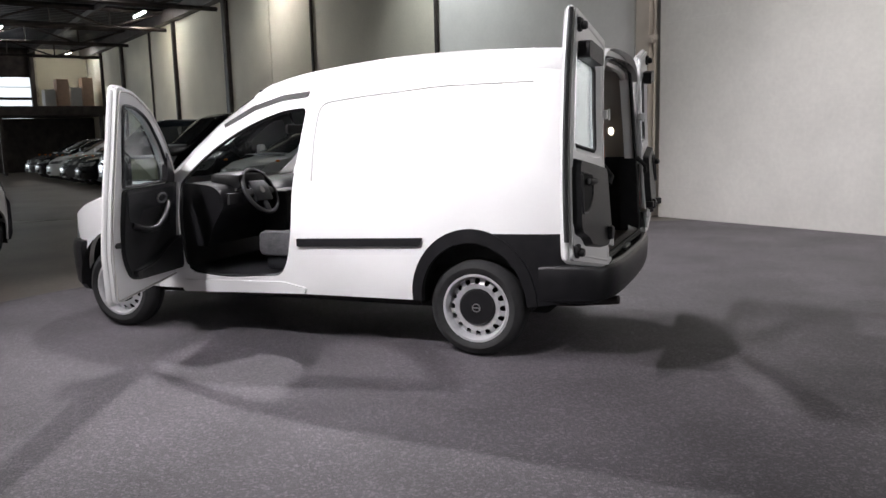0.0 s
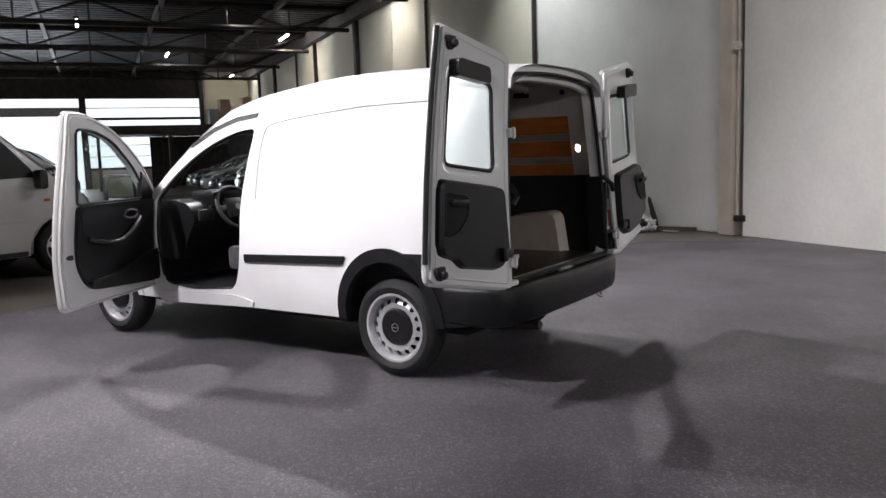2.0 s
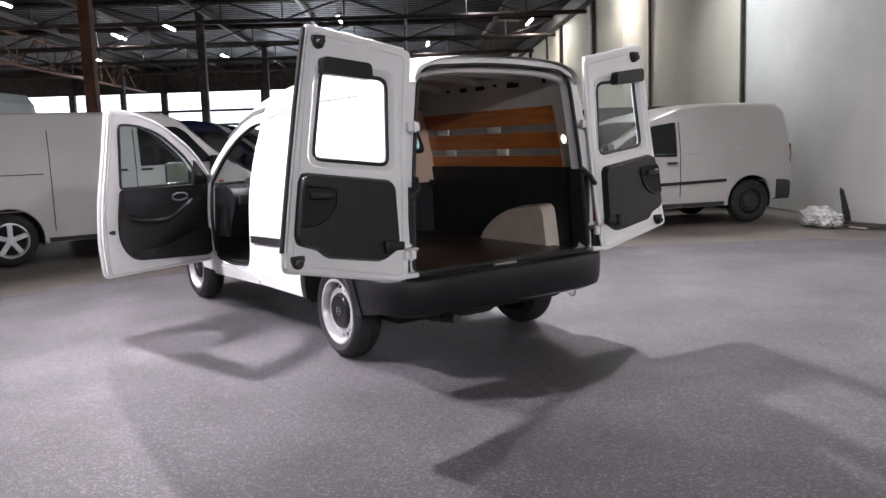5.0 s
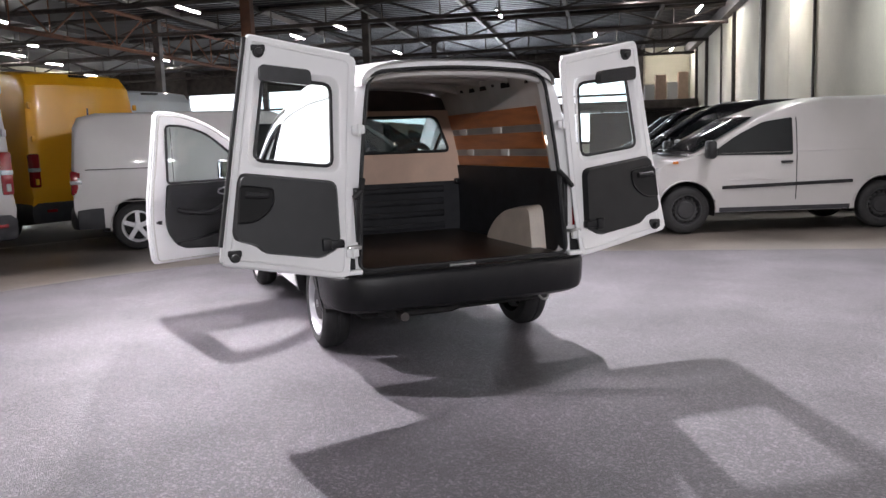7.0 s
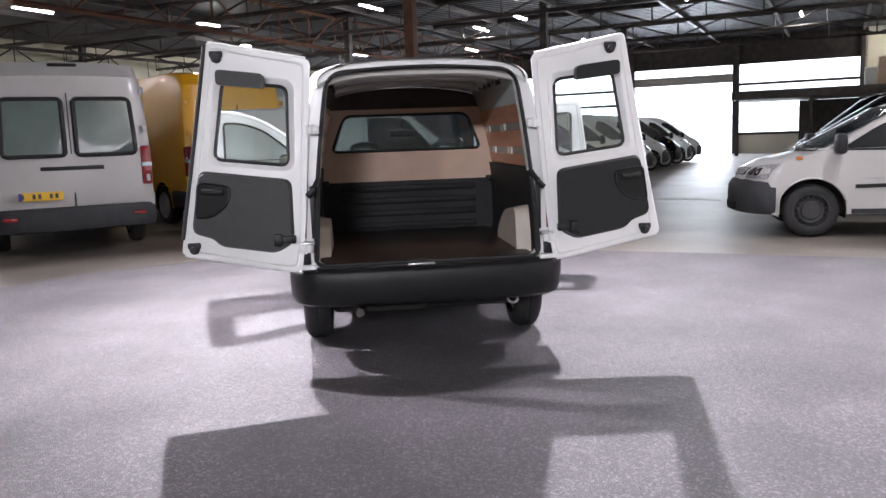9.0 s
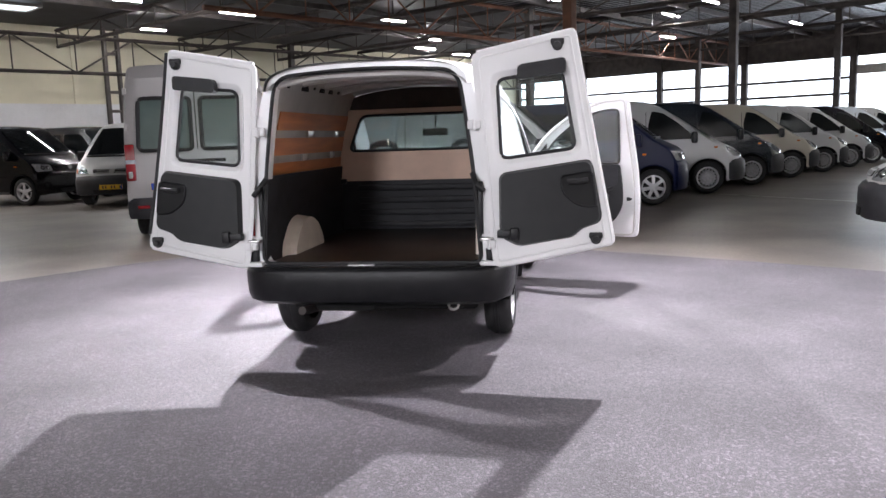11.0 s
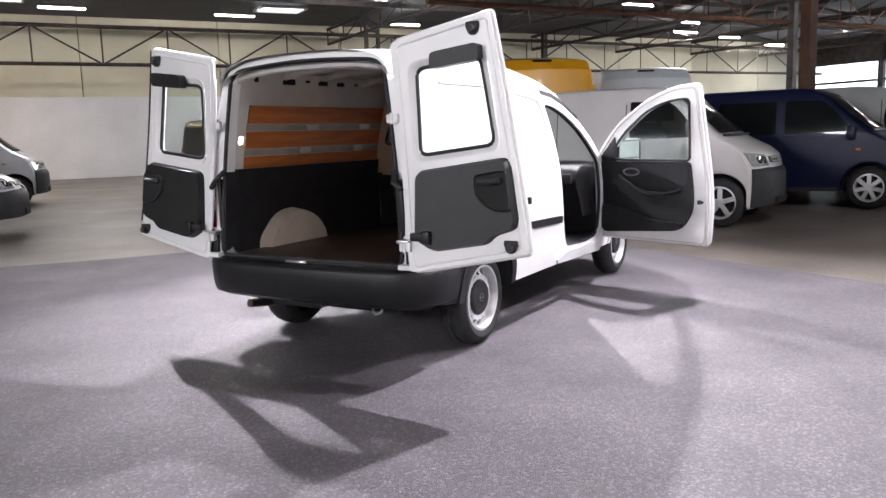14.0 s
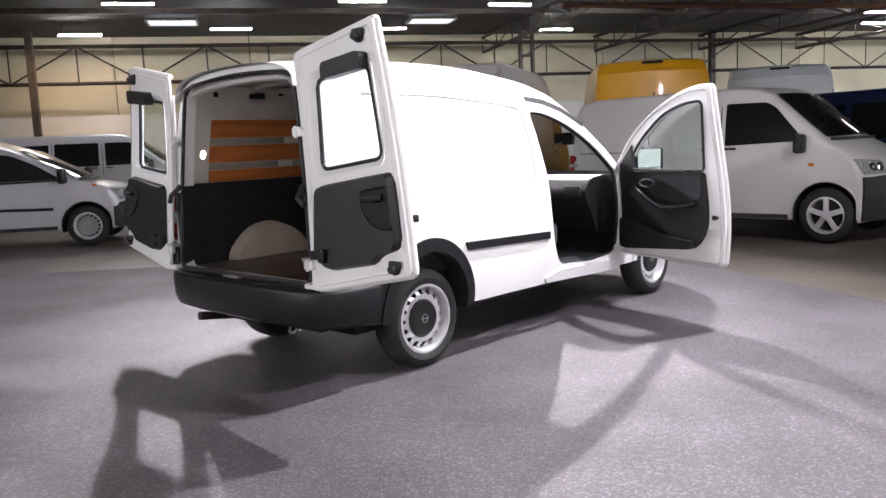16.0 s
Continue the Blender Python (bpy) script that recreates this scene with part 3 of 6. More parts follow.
# ---- wheels ----
def wheel(parent, at, r, w, rim_r, side, style="steel", rim_mat=None, cap=True):
    """A wheel: tyre, rim with openings, cap. side is +1 or -1, the way it faces along y."""
    hub = new("wheel")
    hub.parent = parent
    hub.location = at
    if side < 0:
        hub.rotation_euler = (0, 0, math.pi)
    rim_mat = rim_mat or M_RIM
    h = w / 2
    prof = [(rim_r, h - 0.012), (rim_r + 0.012, h), (rim_r + (r - rim_r) * 0.45, h + 0.006), (r - 0.03, h - 0.006), (r - 0.008, h - 0.026), (r, h - 0.05), (r, 0.012), (r - 0.006, 0.008), (r - 0.006, -0.008), (r, -0.012), (r, -h + 0.05), (r - 0.03, -h + 0.006), (rim_r, -h)]
    part("tyre", lathe(bmesh.new(), prof, "Y", 40), M_TYRE, hub, "black rubber tyre")
    bm = lathe(bmesh.new(), [(rim_r, h - 0.014), (rim_r + 0.006, h - 0.004), (rim_r - 0.008, h - 0.003), (rim_r - 0.02, h - 0.022), (rim_r - 0.026, h - 0.06), (rim_r - 0.03, -h + 0.02)], "Y", 40)
    part("rim", bm, M_DARKRIM if rim_mat is M_DARKRIM else M_RIM, hub, "silver wheel rim")
    if style == "steel":
        holes = []
        for k in range(16):
            a = 2 * math.pi * k / 16
            c = (rim_r * 0.80 * math.cos(a), rim_r * 0.80 * math.sin(a))
            ts, rs = rim_r * 0.085, rim_r * 0.108
            holes.append([(c[0] + rs * math.cos(q) * math.cos(a) - ts * math.sin(q) * math.sin(a), c[1] + rs * math.cos(q) * math.sin(a) + ts * math.sin(q) * math.cos(a)) for q in [2 * math.pi * j / 10 for j in range(10)]])
        holes.append([(rim_r * 0.45 * math.cos(2 * math.pi * j / 28), rim_r * 0.45 * math.sin(2 * math.pi * j / 28)) for j in range(28)])
        ring = [((rim_r - 0.022) * math.cos(2 * math.pi * j / 48), (rim_r - 0.022) * math.sin(2 * math.pi * j / 48)) for j in range(48)]
        part("rim_disc", sheet(ring, holes, lambda u, v, d: (u, h - 0.052 + 0.03 * math.exp(-((math.hypot(u, v) / rim_r - 0.62) / 0.14) ** 2) - d, v), 0.006, 0, 0.05), rim_mat, hub, "silver steel disc with slots")
        part("cap", lathe(bmesh.new(), [(0.0, h - 0.020), (0.02, h - 0.019), (rim_r * 0.3, h - 0.016), (rim_r * 0.5, h - 0.018), (rim_r * 0.56, h - 0.032), (rim_r * 0.57, h - 0.05)], "Y", 36), M_BLACKPL if cap else rim_mat, hub, "dark plastic hub cap")
        if cap:
            bm = lathe(bmesh.new(), [(0.026, h - 0.0175), (0.026, h - 0.0135), (0.021, h - 0.0135), (0.021, h - 0.0175)], "Y", 24)
            box(bm, (0, h - 0.0145, 0), (0.05, 0.003, 0.006))
            part("badge", bm, M_CHROME, hub)
    else:
        bm = bmesh.new()
        for k in range(5 if style == "five" else 7):
            a = 2 * math.pi * k / (5 if style == "five" else 7)
            m = Matrix.Rotation(-a, 4, "Y")
            box(bm, (0, h - 0.03, rim_r * 0.5), (rim_r * 0.30, 0.03, rim_r * 0.94), 0.008, m, 1)
        lathe(bm, [(0, h - 0.008), (rim_r * 0.22, h - 0.01), (rim_r * 0.3, h - 0.03), (rim_r * 0.3, h - 0.07)], "Y", 20)
        part("spokes", bm, rim_mat, hub, "silver alloy spokes")
    # near-black disc: the shade behind the rim openings put into its colour
    part("dark_backing", lathe(bmesh.new(), [(0, h - 0.075), (rim_r - 0.03, h - 0.078), (rim_r - 0.03, h - 0.09)], "Y", 24), M_DARKHOLE, hub)
    return hub


# ---- the white van on the stand: origin on the ground under the rear axle, +x ahead, +y its left ----
van = thing("delivery_van", "small white delivery van on carpet, all four doors wide open", "van")

SECTION = [(0.25, 0.795), (0.33, 0.812), (0.45, 0.832), (0.70, 0.848), (0.90, 0.845), (1.10, 0.828), (1.30, 0.793), (1.50, 0.742), (1.60, 0.712), (1.68, 0.680), (1.76, 0.63)]
TOPLINE = [(-0.74, 1.635), (-0.3, 1.672), (0.4, 1.692), (0.8, 1.675), (1.1, 1.635), (1.3, 1.585), (1.6, 1.47), (1.95, 1.235), (2.2, 1.035), (2.6, 0.965), (3.0, 0.885), (3.22, 0.80)]


def side_y(x, z):
    y = lerp(SECTION, z)
    if x < -0.30:
        y -= 0.095 * ((-0.30 - x) / 0.44) ** 2.2
    if x > 2.3:
        y -= 0.36 * ((x - 2.3) / 1.1) ** 3
    return y


def rear_x(z):
    return -0.715 + 0.05 * (z - 0.73)


def arc(cx, cz, rx, rz, a0, a1, n=14):
    return [(cx + rx * math.cos(radians(a0 + (a1 - a0) * k / n)), cz + rz * math.sin(radians(a0 + (a1 - a0) * k / n))) for k in range(n + 1)]


top_xs = [-0.3, 0.0, 0.2, 0.4, 0.6, 0.8, 0.95, 1.1, 1.2, 1.3, 1.45, 1.6, 1.78, 1.95, 2.08, 2.2, 2.4, 2.6, 2.85, 3.0, 3.12, 3.22]
side_out = [(rear_x(0.75), 0.75), (rear_x(1.1), 1.1), (rear_x(1.64), 1.64)] + [(x, lerp(TOPLINE, x)) for x in top_xs] + [(3.24, 0.70), (3.20, 0.62), (3.10, 0.60)]
side_out += arc(2.716, 0.34, 0.375, 0.40, 40, 178)[0:] + [(2.33, 0.32), (0.37, 0.33)] + arc(0.0, 0.35, 0.365, 0.405, 2, 104)
DOOR_HOLE = rounded([(2.075, 0.44, 0.1), (2.10, 0.80, 0.1), (2.075, 1.045, 0.04), (1.80, 1.27, 0.2), (1.52, 1.42, 0.2), (1.28, 1.495, 0.15), (1.115, 1.505, 0.04), (1.15, 1.25, 0.1), (1.195, 1.0, 0.1), (1.21, 0.74, 0.1), (1.25, 0.55, 0.1), (1.31, 0.44, 0.07), (1.75, 0.41, 0.1)], 4)

for s in (1, -1):
    skin = part("side_panel", sheet(side_out, [DOOR_HOLE], lambda x, z, d, s=s: (x, s * (side_y(x, z) - d), z), 0.035, 0.085, 0.055), M_WHITE, van, "white painted steel side panel", 50)
    # door seal
    part("door_seal", tube(bmesh.new(), [(x, s * (side_y(x, z) - 0.03), z) for x, z in dense(DOOR_HOLE, 0.06)], 0.014, 6, True), M_RUBBER, skin, "black rubber seal")
    # embossed edge of the load panel
    crease = rounded([(1.055, 1.05), (1.045, 1.33, 0.1), (1.02, 1.525, 0.07), (0.75, 1.56, 0.1), (0.2, 1.60, 0.1), (-0.60, 1.60)], 5)[0:]
    part("panel_crease", tube(bmesh.new(), [(x, s * (side_y(x, z) + 0.002), z) for x, z in dense(crease, 0.07)][: len(dense(crease, 0.07)) - int(2.0 / 0.07)], 0.007, 6), M_WHITE, skin, "faint pressed crease")
    bm = sheet(rounded([(0.325, 0.665, 0.01), (1.165, 0.640, 0.005), (1.165, 0.690, 0.005), (0.30, 0.715, 0.01)], 2), [], lambda x, z, d, s=s: (x, s * (side_y(x, z) + 0.016 - d), z), 0.02, 0, 0.1)
    part("rub_strip", bm, M_BLACKPL, van, "black plastic rub strip")
    part("drip_rail", sheet(dense([(1.11, 1.575), (1.30, 1.555), (1.50, 1.50), (1.72, 1.395), (1.73, 1.42), (1.51, 1.53), (1.30, 1.59), (1.10, 1.607)], 0.06), [], lambda x, z, d, s=s: (x, s * (side_y(x, z) + 0.004 - d), z), 0.01), M_RUBBER, van, "black drip rail")
    bm = sheet(rounded([(1.15, 0.33, 0.02), (2.12, 0.30, 0.03), (2.10, 0.385, 0.02), (1.30, 0.405, 0.03), (1.13, 0.37, 0.02)], 3), [], lambda x, z, d, s=s: (x, s * (side_y(x, z) + 0.014 - d), z), 0.05, 0, 0.1)
    part("sill", bm, M_WHITE, van, "white sill")
    # black flare over the rear wheel and the rear cladding
    flare = arc(0.0, 0.35, 0.385, 0.425, -2, 182, 24) + list(reversed(arc(0.0, 0.34, 0.325, 0.355, -2, 182, 24)))
    part("wheel_flare", sheet(flare, [], lambda x, z, d, s=s: (x, s * (side_y(x, z) + 0.018 - d), z), 0.05, 0, 0.05), M_BLACKPL, van, "black plastic wheel flare")
    clad = [(x, z) for x, z in arc(0.0, 0.35, 0.375, 0.41, 104, 182)] + [(-0.375, 0.335), (-0.66, 0.37), (-0.735, 0.45), (-0.735, 0.757)]
    part("rear_cladding", sheet(clad, [], lambda x, z, d, s=s: (x, s * (side_y(x, z) + 0.008 - d), z), 0.03, 0.1, 0.05), M_BLACKPL, van, "black plastic rear cladding", 50)
    fl = arc(2.716, 0.34, 0.39, 0.415, -2, 182, 24) + list(reversed(arc(2.716, 0.34, 0.335, 0.36, -2, 182, 24)))
    part("wheel_flare", sheet(fl, [], lambda x, z, d, s=s: (x, s * (side_y(x, z) + 0.012 - d), z), 0.04, 0, 0.05), M_WHITE, van)
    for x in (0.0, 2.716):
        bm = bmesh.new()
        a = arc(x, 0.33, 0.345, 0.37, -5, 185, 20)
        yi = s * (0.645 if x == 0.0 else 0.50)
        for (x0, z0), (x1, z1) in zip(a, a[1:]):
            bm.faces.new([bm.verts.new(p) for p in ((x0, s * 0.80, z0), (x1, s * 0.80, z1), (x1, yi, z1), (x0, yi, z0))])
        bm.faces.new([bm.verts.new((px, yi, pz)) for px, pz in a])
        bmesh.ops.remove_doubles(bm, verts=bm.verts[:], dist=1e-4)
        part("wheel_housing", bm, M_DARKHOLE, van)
        wheel(van, (x, s * 0.705, 0.295), 0.295, 0.175, 0.20, s)
    # tail lamp at the rear corner, in three fields
    lamp_at = lambda x, z, d, s=s: (x, s * (side_y(x, z) + 0.008 - d), z)
    tail = new("tail_lamp")
    tail.parent = van
    part("red_field", sheet(rounded([(-0.727, 0.955), (-0.640, 0.955), (-0.665, 1.03, 0.03), (-0.69, 1.075, 0.02), (-0.726, 1.075, 0.01)], 3), [], lamp_at, 0.048, 0, 0.05), M_RED, tail, "red lens")
    part("clear_field", sheet([(-0.727, 0.885), (-0.625, 0.885), (-0.640, 0.953), (-0.727, 0.953)], [], lamp_at, 0.048, 0, 0.05), M_LENS, tail, "clear lens")
    part("red_field", sheet(rounded([(-0.727, 0.768, 0.01), (-0.61, 0.772, 0.03), (-0.625, 0.883), (-0.727, 0.883)], 3), [], lamp_at, 0.048, 0, 0.05), M_RED, tail, "red lens")
    part("lamp_trim", boxes(((-0.714, s * 0.674, 0.92), (0.03, 0.028, 0.31)), bevel=0.006), M_BLACKPL, van, "black trim beside the tail lamp")
    # filler cap hinge knob
    part("door_stop", boxes(((-0.665, s * (side_y(-0.66, 0.90) + 0.012), 0.885), (0.05, 0.03, 0.05)), bevel=0.01), M_BLACKPL, van)

# roof, windscreen and bonnet as one curved sheet in three parts
CROWN = [(-0.72, -0.725, 1.795), (-0.5, -0.5, 1.812), (-0.3, -0.3, 1.822), (0.0, 0.0, 1.832), (0.2, 0.2, 1.835), (0.4, 0.4, 1.836), (0.6, 0.6, 1.834), (0.8, 0.8, 1.826), (0.95, 0.96, 1.815), (1.1, 1.13, 1.80), (1.2, 1.28, 1.785), (1.3, 1.42, 1.765), (1.45, 1.62, 1.72), (1.52, 1.73, 1.672),
         (1.6, 1.86, 1.605), (1.78, 2.10, 1.455), (1.95, 2.35, 1.275), (2.08, 2.52, 1.14), (2.2, 2.66, 1.04), (2.4, 2.80, 1.01), (2.6, 2.95, 0.985), (2.85, 3.10, 0.95), (3.0, 3.24, 0.90), (3.12, 3.34, 0.85), (3.22, 3.41, 0.775)]


def crown_row(e, drop=0.0, inset=0.0, n=14):
    xe, xc, zc = e
    ze = lerp(TOPLINE, xe) if xe > -0.7 else 1.638
    ye = side_y(xe, ze) - inset
    row = []
    for k in range(-n, n + 1):
        q = 1 - abs(k) / n
        y = (1 - q) ** 2 * ye + 2 * q * (1 - q) * ye * 0.86
        z = (1 - q) ** 2 * ze + 2 * q * (1 - q) * (ze + (zc - ze) * 0.97) + q * q * zc
        boxy = max(0.0, min(1.0, (1.0 - xe) / 0.7))           # the load space has a squarer roof than the cab
        a = q * math.pi / 2
        y += boxy * (ye * max(0.0, math.cos(a)) ** 0.69 - y)
        z += boxy * (ze + (zc - ze) * math.sin(a) ** 0.69 - z)
        f = 1 - (y / ye) ** 2
        row.append((xe + (xc - xe) * f, math.copysign(y, k), z - drop))
    return row


def crown(rows, thick=0.0, trim=0, drop=0.0):
    bm = bmesh.new()
    grid = [[bm.verts.new(p) for p in crown_row(e, drop)] for e in rows]
    for A, B in zip(grid, grid[1:]):
        for k in range(trim, len(A) - 1 - trim):
            bm.faces.new((A[k], A[k + 1], B[k + 1], B[k]))
    return bm


part("roof", crown(CROWN[:14]), M_WHITE, van, "white painted steel roof", 60)
part("bonnet", crown(CROWN[18:]), M_WHITE, van, "white bonnet", 60)
part("windscreen", crown(CROWN[13:19], 0, 4, 0.006), M_GLASS, van, "clear windscreen", 60).visible_shadow = False
for s in (1, -1):
    bm = bmesh.new()
    rows = [crown_row(e) for e in CROWN[13:19]]
    pts = [(r[0:5] if s < 0 else r[-5:]) for r in rows]
    A = [[bm.verts.new(p) for p in r] for r in pts]
    for a, b in zip(A, A[1:]):
        for k in range(4):
            bm.faces.new((a[k], a[k + 1], b[k + 1], b[k]))
    r = bmesh.ops.solidify(bm, geom=bm.faces[:], thickness=0.03)
    part("windscreen_pillar", bm, M_WHITE, van, "white windscreen pillar", 50)
# nose: white front, grille, bumper, headlamps
bm = bmesh.new()
A = [bm.verts.new(p) for p in crown_row(CROWN[-1])]
B = [bm.verts.new((p[0] + 0.02, p[1], 0.60)) for p in crown_row(CROWN[-1])]
for k in range(len(A) - 1):
    bm.faces.new((A[k], A[k + 1], B[k + 1], B[k]))
part("front_panel", bm, M_WHITE, van, "", 60)


def sweep(path, prof):
    """A skirt: a profile of (out, z) carried along a plan line."""
    bm = bmesh.new()
    rings = []
    for i, p in enumerate(path):
        a, b = Vector(path[max(i - 1, 0)]), Vector(path[min(i + 1, len(path) - 1)])
        d = (b - a).normalized()
        nrm = Vector((d.y, -d.x))
        rings.append([bm.verts.new((p[0] + nrm.x * o, p[1] + nrm.y * o, z)) for o, z in prof])
    for A, B in zip(rings, rings[1:]):
        for k in range(len(prof) - 1):
            bm.faces.new((A[k], A[k + 1], B[k + 1], B[k]))
    bm.faces.new(rings[0])
    bm.faces.new(rings[-1])
    return bm


front_line = [(3.06, 0.765), (3.14, 0.735), (3.24, 0.665), (3.33, 0.56), (3.40, 0.42), (3.45, 0.22), (3.46, 0.0)]
front_line = [(x, y) for x, y in front_line] + [(x, -y) for x, y in reversed(front_line[:-1])]
front_line = list(reversed(front_line))
part("front_bumper", sweep(front_line, [(-0.10, 0.24), (-0.03, 0.25), (0.0, 0.30), (0.012, 0.42), (0.015, 0.56), (0.0, 0.61), (-0.10, 0.62)]), M_BLACKPL, van, "black plastic front bumper", 50)
half = [(-0.40, 0.838), (-0.52, 0.836), (-0.62, 0.822), (-0.70, 0.79), (-0.752, 0.735), (-0.785, 0.65), (-0.80, 0.5), (-0.81, 0.25), (-0.812, 0.0)]
rear_line = half + [(x, -y) for x, y in reversed(half[:-1])]
part("rear_bumper", sweep(rear_line, [(-0.14, 0.345), (-0.06, 0.35), (-0.01, 0.375), (0.006, 0.42), (0.012, 0.50), (0.012, 0.552), (0.006, 0.570), (-0.010, 0.580), (-0.03, 0.583), (-0.16, 0.585)]), M_BLACKPL, van, "black plastic rear bumper", 40)
part("step_edge", sweep(rear_line[2:-2], [(0.002, 0.5765), (-0.006, 0.5845), (-0.018, 0.5885), (-0.034, 0.5885), (-0.040, 0.583)]), M_TREAD, van, "worn shiny black bumper edge", 50)
for k in range(21):
    part("step_tread", boxes(((-0.765, -0.55 + 0.055 * k, 0.586), (0.028, 0.024, 0.007)), bevel=0.002), M_TREAD, van, "glossy black tread stud")
bm = bmesh.new()
tube(bm, [(0.3, 0.40, 0.27), (-0.5, 0.40, 0.28), (-0.775, 0.43, 0.315)], 0.026, 12)
part("exhaust_pipe", bm, M_STEEL, van, "steel exhaust pipe")
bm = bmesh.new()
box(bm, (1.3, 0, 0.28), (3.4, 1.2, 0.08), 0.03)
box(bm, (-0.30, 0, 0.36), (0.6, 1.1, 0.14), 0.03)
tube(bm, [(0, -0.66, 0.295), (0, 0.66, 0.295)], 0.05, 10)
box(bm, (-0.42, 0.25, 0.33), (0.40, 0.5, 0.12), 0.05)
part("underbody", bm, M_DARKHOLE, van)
part("tow_eye", tube(bmesh.new(), [(-0.74 + 0.016 * math.cos(a), -0.50 + 0.030 * math.sin(a), 0.345 + 0.022 * math.cos(a)) for a in [k * math.pi / 6 for k in range(12)]], 0.008, 6, True), M_CHROME, van)

# rear frame with its opening and seal
REAR_HOLE = rounded([(0.675, 0.60, 0.06), (0.660, 0.85, 0.2), (0.635, 1.15, 0.3), (0.590, 1.50, 0.2), (0.555, 1.722, 0.13), (0.0, 1.757, 0.3), (-0.555, 1.722, 0.13), (-0.590, 1.50, 0.2), (-0.635, 1.15, 0.3), (-0.660, 0.85, 0.2), (-0.675, 0.60, 0.06)], 6)
rear_half = [(side_y(-0.72, z), z) for z in (0.59, 0.75, 0.9, 1.1, 1.3, 1.45, 1.55, 1.638)]
top_row = [(p[1], p[2]) for p in crown_row(CROWN[0])]
rear_out = rear_half + list(reversed(top_row))[1:-1] + [(-y, z) for y, z in reversed(rear_half)]
frame_ob = part("rear_frame", sheet(rear_out, [REAR_HOLE], lambda y, z, d: (rear_x(z) - 0.005 + d, y * (1 - 0.02 * (d > 0)), z), 0.07, 0, 0.05), M_WHITE, van, "white rear door frame", 40)
part("rear_seal", tube(bmesh.new(), [(rear_x(z) - 0.008, y, z) for y, z in dense(REAR_HOLE, 0.05)], 0.012, 8, True), M_RUBBER, frame_ob, "black rubber door seal")
for y in (0.735, -0.735):
    part("corner_trim", boxes(((-0.715, y, 0.66), (0.06, 0.07, 0.16)), bevel=0.015), M_BLACKPL, van)
for y in (0.715, -0.715):
    part("corner_step", boxes(((-0.735, y, 0.600), (0.085, 0.095, 0.03)), bevel=0.01), M_WHITE, van, "white body corner above the bumper")
    part("hinge_bracket", boxes(((-0.755, y * 0.995, 0.742), (0.06, 0.08, 0.022)), bevel=0.006), M_CHROME, van, "bare metal hinge bracket")
part("latch_plate", boxes(((-0.757, 0.05, 0.592), (0.03, 0.16, 0.014)), bevel=0.004), M_CHROME, van, "worn metal latch plate")
for s in (1, -1):
    part("jamb_trim", sheet([(-0.726, 0.60), (-0.60, 0.60), (-0.60, 1.115), (-0.726 + 0.02, 1.115)], [], lambda x, z, d, s=s: (x, s * (0.668 - 0.072 * (z - 0.60) - d), z), 0.008, 0.1, 0.1), M_LINER, van, "black lower jamb trim")
part("sill_edge", boxes(((-0.732, -0.22, 0.598), (0.012, 0.84, 0.010)), bevel=0.003), M_CHROME, van, "worn bare metal sill edge")
part("load_sill", boxes(((-0.70, 0, 0.575), (0.10, 1.36, 0.04)), bevel=0.012), M_BLACKPL, van, "black load sill")

# load space
def liner(z0, z1, x0, x1, inset, material, name, parent, label="", thick=0.012, s=1, r=0.0):
    return part(name, sheet(rounded([(x0, z0, r), (x1, z0, r), (x1, z1, r), (x0, z1, r)], 3), [], lambda x, z, d: (x, s * (min(side_y(max(x, -0.25), z), side_y(-0.25, z)) - inset + d), z), thick, 0.2, 0.1), material, parent, label)


